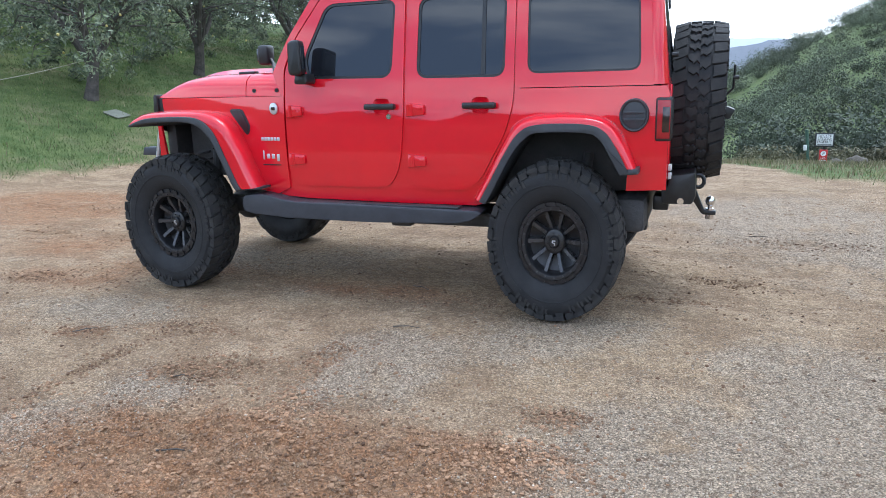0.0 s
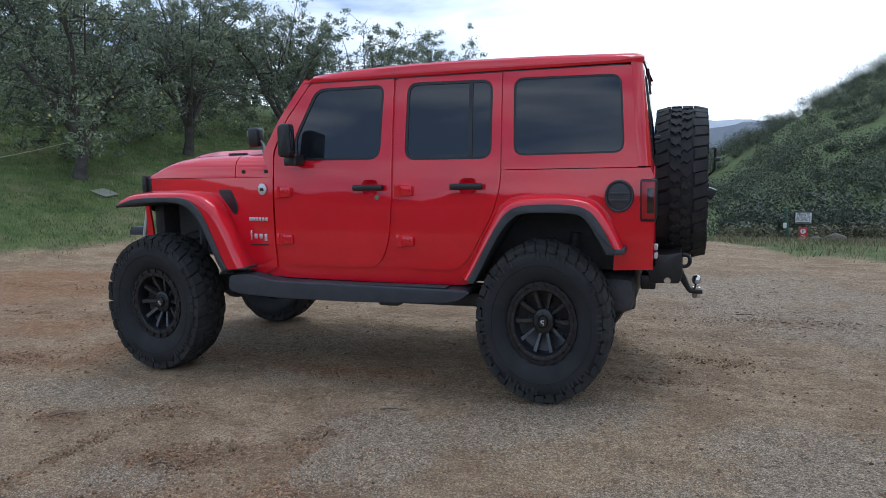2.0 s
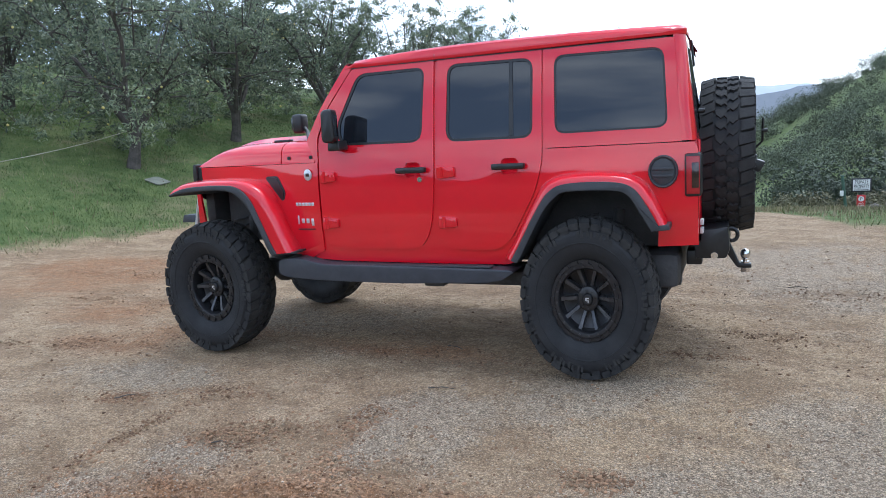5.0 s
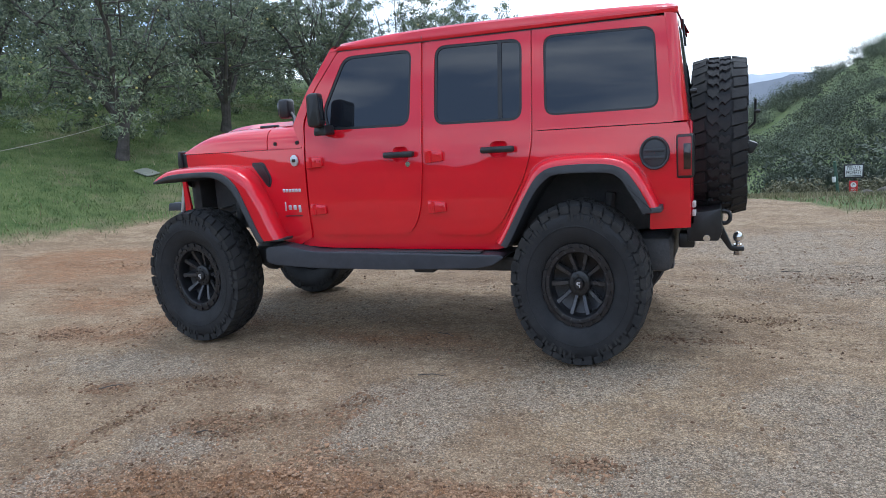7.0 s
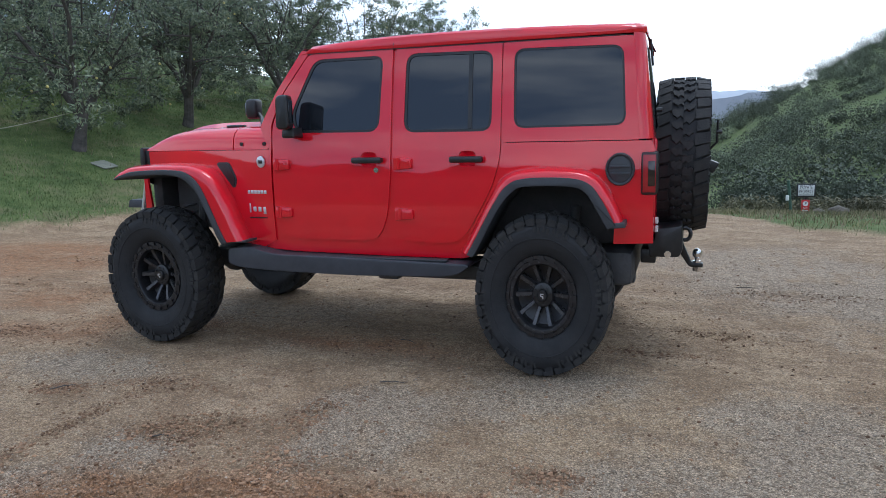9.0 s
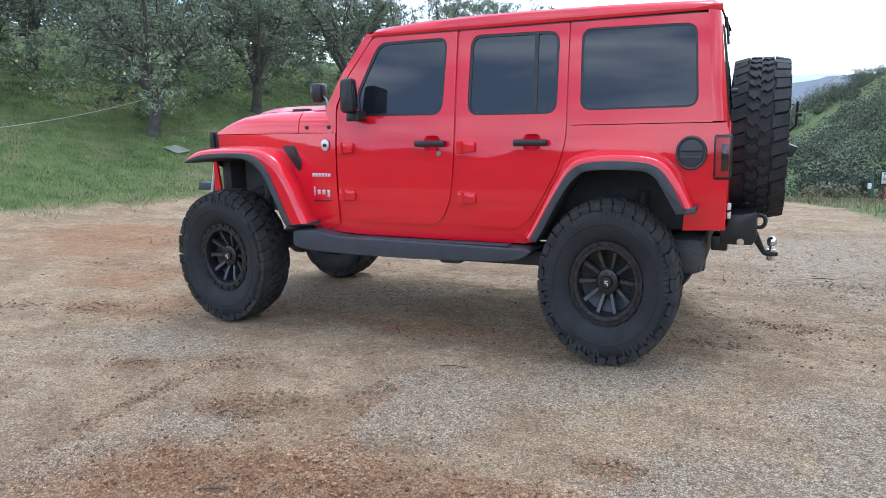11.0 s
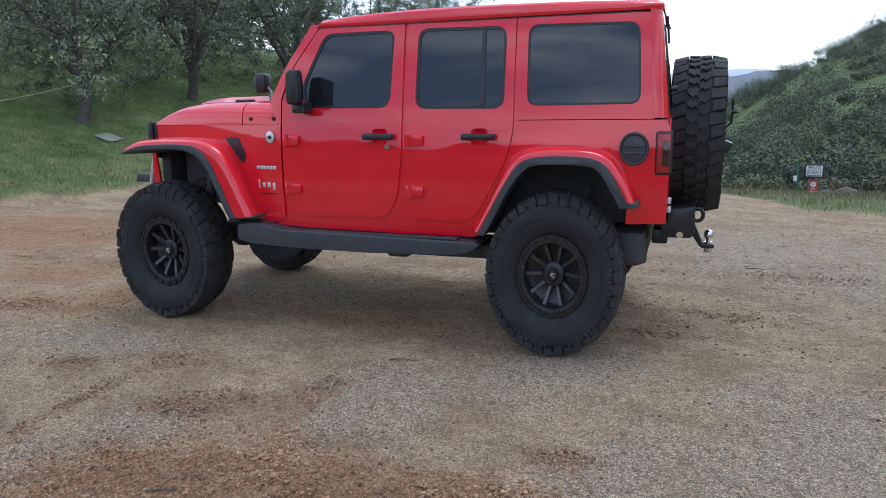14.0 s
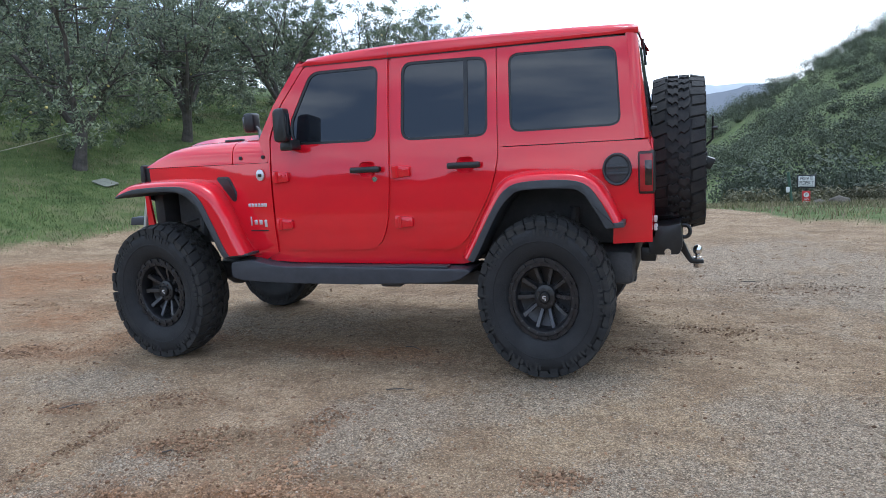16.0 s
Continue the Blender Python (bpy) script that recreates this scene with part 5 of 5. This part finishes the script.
N = 38
tread = bmesh.new()
for k in range(N):
    a = 2 * math.pi * k / N
    for sgn, y in ((1, 0.106), (-1, 0.106)):
        far = 0.160 if k % 2 else 0.150
        o = 0.0 if sgn > 0 else math.pi / N
        j = rl.uniform(-0.008, 0.008)
        lug(tread, a + o + j, y + sgn * (0.068 if k % 2 else 0.078), y + sgn * (far - 0.006), 0.384, 0.4067 - rl.uniform(0, 0.002), 0.0312, 0.009 * sgn, 0.016)
        plate(tread, a + o + math.pi / N, y, sgn, 0.386, 0.405 if k % 2 else 0.407, 0.92 if k % 2 else 0.74)
        lug(tread, a + o - 0.02, y + sgn * 0.136, y + sgn * 0.149, 0.346 if k % 2 else 0.358, 0.390, 0.025)
        if k % 6 < 4:
            lug(tread, a + o + 0.02, y + sgn * 0.150, y + sgn * 0.1590, 0.318, 0.352, 0.008)
            lug(tread, a + o + 0.085, y + sgn * 0.150, y + sgn * 0.1590, 0.328, 0.352, 0.008)
for b in (ty, tread):
    bmesh.ops.recalc_face_normals(b, faces=b.faces[:])
for yy in (-0.0515,):
    ring = lathe([(yy + 0.004, 0.290), (yy, 0.293), (yy, 0.297), (yy + 0.004, 0.300)], 72)
    me_r = bpy.data.meshes.new("tmp")
    ring.to_mesh(me_r)
    ty.from_mesh(me_r)
    ring.free()
    bpy.data.meshes.remove(me_r)

def stretched(bm):
    for v in bm.verts:
        v.co.z *= STRETCH
    return bm


tyre_mesh = finish(stretched(ty), "tyre", RUBBER, 28)
tread_mesh = finish(stretched(tread), "tread", TREAD, 28)

# deep dish with a bolted ring whose rim is cut into blocks
rm = lathe([(0.21, 0.215), (0.20, 0.178), (0.10, 0.160), (0.03, 0.158), (0.004, 0.160), (-0.006, 0.166), (-0.009, 0.178), (-0.009, 0.186), (-0.004, 0.190), (-0.004, 0.206), (0.010, 0.210), (0.03, 0.206)], 60)
lathe([(0.10, 0.160), (0.115, 0.13), (0.12, 0.07), (0.12, 0.001)], 40, rm)
barrel_mesh = finish(stretched(rm), "barrel", RIM, 40)
block_meshes = []
for k in range(20):
    blk = bmesh.new()
    lug(blk, 2 * math.pi * k / 20, -0.0045, -0.0150, 0.188, 0.207, 0.019)
    bmesh.ops.recalc_face_normals(blk, faces=blk.faces[:])
    block_meshes.append(finish(stretched(blk), "ring_block", RIM, 30))
spoke_meshes = []
for k in range(10):
    a = 2 * math.pi * k / 10
    u, w = Vector((math.cos(a), 0, math.sin(a))), Vector((-math.sin(a), 0, math.cos(a)))
    sp_bm, pts = bmesh.new(), []
    for r, hw, y0, y1 in ((0.045, 0.012, 0.074, 0.12), (0.075, 0.011, 0.066, 0.12), (0.125, 0.012, 0.042, 0.11), (0.159, 0.014, 0.032, 0.11)):
        pts.append([sp_bm.verts.new(u * r + w * g * h + Vector((0, y, 0))) for g, h, y in ((-1, hw, y1), (-1, hw * 0.92, y0 + 0.005), (-1, hw * 0.74, y0), (1, hw * 0.74, y0), (1, hw * 0.92, y0 + 0.005), (1, hw, y1))])
    for p, q in zip(pts, pts[1:]):
        for j in range(6):
            sp_bm.faces.new((p[j - 1], p[j], q[j], q[j - 1]))
    sp_bm.faces.new(pts[-1])
    bmesh.ops.recalc_face_normals(sp_bm, faces=sp_bm.faces[:])
    spoke_meshes.append(finish(stretched(sp_bm), "spoke", SPOKE, 30))
hb = lathe([(-0.004, 0.001), (-0.004, 0.024), (0.002, 0.030), (0.014, 0.032), (0.016, 0.056), (0.022, 0.062), (0.10, 0.066)], 32)
for v in hb.verts:
    v.co.z *= STRETCH
hub_mesh = finish(hb, "hub_cap", BLACK, 40)
bolt_mesh = finish(tube([(0, -0.015, 0), (0, -0.002, 0)], 0.0062, 6), "rim_bolt", SPOKE, 30)
nut_mesh = finish(tube([(0, 0.006, 0), (0, 0.03, 0)], 0.0055, 6), "wheel_nut", SPOKE, 30)
lg = bmesh.new()
box(-0.010, 0.010, -0.0065, -0.003, 0.006, 0.013, 0, lg)
box(-0.012, -0.004, -0.0065, -0.003, -0.004, 0.008, 0, lg)
box(-0.006, 0.008, -0.0065, -0.003, -0.008, -0.002, 0, lg)
box(0.002, 0.009, -0.0065, -0.003, -0.018, -0.004, 0, lg)
logo_mesh = finish(lg, "cap_mark", SILVER)


def wheel(name, place, turn=0.0, steer=0.0):
    w = new(name)
    w.parent = car
    w.matrix_basis = pose(*place, 0, 0, turn + steer)
    tagged(w, "wide off-road wheel with black rim")
    for nm, me in (("tyre", tyre_mesh), ("tread", tread_mesh), ("rim_barrel", barrel_mesh), ("hub_cap", hub_mesh), ("cap_mark", logo_mesh)):
        o = new(nm, me)
        o.parent = w
        if nm in ("hub_cap", "cap_mark"):
            o.location.y = 0.03
        if nm == "tread":
            tagged(o, "zigzag mud-terrain tread blocks", kind="stuff")
    for nm, meshes in (("spoke", spoke_meshes), ("ring_block", block_meshes)):
        for me in meshes:
            new(nm, me).parent = w
    for nm, me, count, r in (("rim_bolt", bolt_mesh, 20, 0.1745), ("wheel_nut", nut_mesh, 8, 0.045)):
        for k in range(count):
            a = 2 * math.pi * (k + 0.2) / count
            o = new(nm, me)
            o.parent = w
            o.location = (r * math.cos(a), 0.03 if nm == "wheel_nut" else 0, STRETCH * r * math.sin(a))
    return w


wheel("wheel", (0.0, 0.0, 0.486))
wheel("wheel", (-2.767, 0.0, 0.486))
wheel("wheel", (0.0, 2 * MID, 0.486), 180)
wheel("wheel", (-2.767, 2 * MID, 0.486), 180)
wheel("wheel", (0.86, MID, 1.263), 90)
part("spare_carrier", box(0.60, 0.68, MID - 0.12, MID + 0.12, 1.1, 1.45, 0.02), BLACK, car)
part("third_brake_lamp", box(0.90, 0.925, MID - 0.06, MID + 0.06, 1.20, 1.26, 0.008), BLACK, car)
part("reverse_camera", tube([(0.60, 0.45, 1.545), (0.635, 0.45, 1.548)], 0.014, 8), BLACK, car)

part("lamp_stay", tube([(0.915, MID, 1.30), (0.955, MID, 1.34), (0.958, MID, 1.48)], 0.008, 6), BLACK, car)
part("stay_knob", tube([(0.95, MID, 1.405), (0.985, MID, 1.405)], 0.013, 8), BLACK, car)
part("lamp_wedge", prism(fillet([(0.90, 1.16), (0.90, 1.24, 0.01), (0.975, 1.21, 0.01), (0.94, 1.15, 0.01)]), MID - 0.07, MID + 0.07, 0.006), BLACK, car, "black brake lamp housing")
# white blocks stand in for small bright glints above the bumper
for z in (0.845, 0.895):
    part("white_reflector", box(0.612, 0.632, 0.34, 0.40, z - 0.012, z + 0.022, 0.004), WHITE, car, "small white block in place of a glint")


# ---- signs and posts ----
def post_sign(x, y, board_w, board_h, z0, face, words, ink, frame_mat, post_mat, label, tilt=0.0, post=True):
    """A post with a lettered board, and a small red parking notice under it."""
    g = at_ground(x, y)
    t = empty("sign_post", (x, y, g), label, "sign")
    t.rotation_euler = (0, radians(tilt), radians(0))
    part("post", box(-0.02, 0.02, 0.0, 0.04, -0.2, z0 + board_h * 0.9, 0.006), post_mat, t)
    bd = part("board", box(-board_w / 2, board_w / 2, -0.012, 0.0, z0, z0 + board_h, 0.003), frame_mat, t)
    part("board_face", box(-board_w * 0.42, board_w * 0.42, -0.016, -0.010, z0 + board_h * 0.10, z0 + board_h * 0.90, 0.002), face, bd)
    n = len(words)
    for i, wd in enumerate(words):
        zz = z0 + board_h * (0.72 - 0.33 * i)
        lettering("letters", wd, board_h * 0.40, (0, -0.018, zz), ink, bd, 0.001, board_w * 0.78 / (len(wd) * board_h * 0.25) if board_w else 1)
    part("small_print", box(-board_w * 0.36, board_w * 0.36, -0.0185, -0.015, z0 + board_h * 0.13, z0 + board_h * 0.18), ink, bd)
    return t


def parking_notice(t, x, w, h, z):
    b = part("notice", box(x - w / 2, x + w / 2, -0.024, -0.012, z - h, z, 0.003), SIGNRED, t, "small red and white no-parking notice")
    r = lathe([(-0.027, 0.001), (-0.027, w * 0.34), (-0.024, w * 0.34)], 20)
    bmesh.ops.translate(r, verts=r.verts[:], vec=(x, 0, z - h * 0.34))
    part("notice_disc", r, WHITE, b)
    lettering("letters", "P", w * 0.55, (x, -0.029, z - h * 0.34), SIGNBLACK, b, 0.001)
    lettering("letters", "NO", w * 0.36, (x, -0.026, z - h * 0.74), WHITE, b, 0.001)
    part("small_print", box(x - w * 0.4, x + w * 0.4, -0.0262, -0.023, z - h * 0.97, z - h * 0.89), WHITE, b)


s1 = post_sign(3.22, 13.0, 0.375, 0.29, 0.36, WHITE, ["PRIVATE", "PROPERTY"], SIGNBLACK, SIGNBLACK, SIGNBLACK, "black-framed white private property sign on a short dark post")
parking_notice(s1, 0.0, 0.16, 0.25, 0.30)
s2 = post_sign(-11.80, 3.94, 0.58, 0.27, 0.79, SIGNBLACK, ["PRIVATE", "PROPERTY"], SIGNORANGE, SIGNBLACK, WOODPOST, "black and orange private property sign on a leaning grey post", 5)
parking_notice(s2, 0.05, 0.25, 0.28, 0.77)
gp = empty("green_post", (2.92, 13.0, at_ground(2.92, 13.0)), "leaning green fence post with a white notice on it", "post")
part("post", tube([(0.05, 0, -0.2), (-0.06, 0, 0.72)], 0.032, 10), GREENPOST, gp)
part("notice", box(-0.10, -0.03, -0.05, -0.03, 0.28, 0.40, 0.01), WHITE, gp, "small white notice")
sb = empty("stub_post", (-11.57, 3.99, at_ground(-11.57, 3.99)), "short dark stub post with a grey cap", "post")
part("post", tube([(0, 0, -0.1), (0, 0, 0.22)], 0.05, 12), BLACK, sb)
part("cap", tube([(0, 0, 0.22), (0, 0, 0.28)], 0.052, 12), WOODPOST, sb)


def rope(points, label, name="rope"):
    ob = part(name, tube(points, 0.008, 6), ROPE)
    return tagged(ob, label, "rope")


a, b = Vector((-11.80, 3.94, at_ground(-11.80, 3.94) + 0.58)), Vector((-11.7, 7.95, at_ground(-11.7, 8.0) + 0.80))
rope([a.lerp(b, k / 12) + Vector((0, 0, -0.08 * (1 - (k / 6 - 1) ** 2))) for k in range(13)], "pale rope strung from the sign post to a tree")
a2 = a + Vector((-4, -4.5, -0.1))
rope([a.lerp(a2, k / 8) + Vector((0, 0, -0.2 * (1 - (k / 4 - 1) ** 2))) for k in range(9)], "pale rope strung on past the sign post")


def boulder(x, y, s, seed, label):
    bm = bmesh.new()
    bmesh.ops.create_icosphere(bm, subdivisions=3, radius=1)
    for v in bm.verts:
        v.co *= 1 + 0.25 * noise.noise(v.co * 1.4 + Vector((seed, 0, 0))) + 0.08 * noise.noise(v.co * 4)
        v.co = Vector((v.co.x * s, v.co.y * s * 0.8, v.co.z * s * 0.6))
    bmesh.ops.translate(bm, verts=bm.verts[:], vec=(x, y, at_ground(x, y) + s * 0.18))
    return tagged(part("boulder", bm, STONE), label, "boulder", "stones on the verge")


boulder(3.75, 12.4, 0.21, 1.0, "grey-brown boulder on the weedy verge")
boulder(3.35, 12.2, 0.14, 4.0, "small grey stone on the weedy verge")
lid = fillet([(-0.21, -0.19, 0.06), (0.21, -0.19, 0.06), (0.21, 0.19, 0.06), (-0.21, 0.19, 0.06)])
bm = prism(lid, 0, 0.02, 0.005)
bmesh.ops.rotate(bm, verts=bm.verts[:], cent=(0, 0, 0), matrix=Matrix.Rotation(radians(90), 3, "X"))
slab = tagged(part("slab", bm, PALE), "pale flat stone slab lying in the grass", "slab")
slab.matrix_basis = pose(-10.75, 7.7, at_ground(-10.75, 7.7) + 0.018, 5.6, 18.3, 0)

# twigs and sticks
for i, (x, y, l, a) in enumerate([(-0.82, -0.33, 0.16, 8), (-1.15, -1.96, 0.16, 14), (-2.72, -0.92, 0.14, 48), (-1.02, 0.42, 0.16, -25), (1.3, 2.6, 0.16, 5), (-1.62, -1.36, 0.08, 20)]):
    d = Vector((math.cos(radians(a)), math.sin(radians(a)), 0)) * l / 2
    c = Vector((x, y, at_ground(x, y) + 0.008))
    st_ob = part("stick", tube([c - d, c + Vector((0.004, 0.008, 0.006)), c + d], [0.004, 0.0035, 0.002], 6), BARK)
    tagged(st_ob, "thin dark twig lying on the dirt", "twig", "twigs on the dirt")
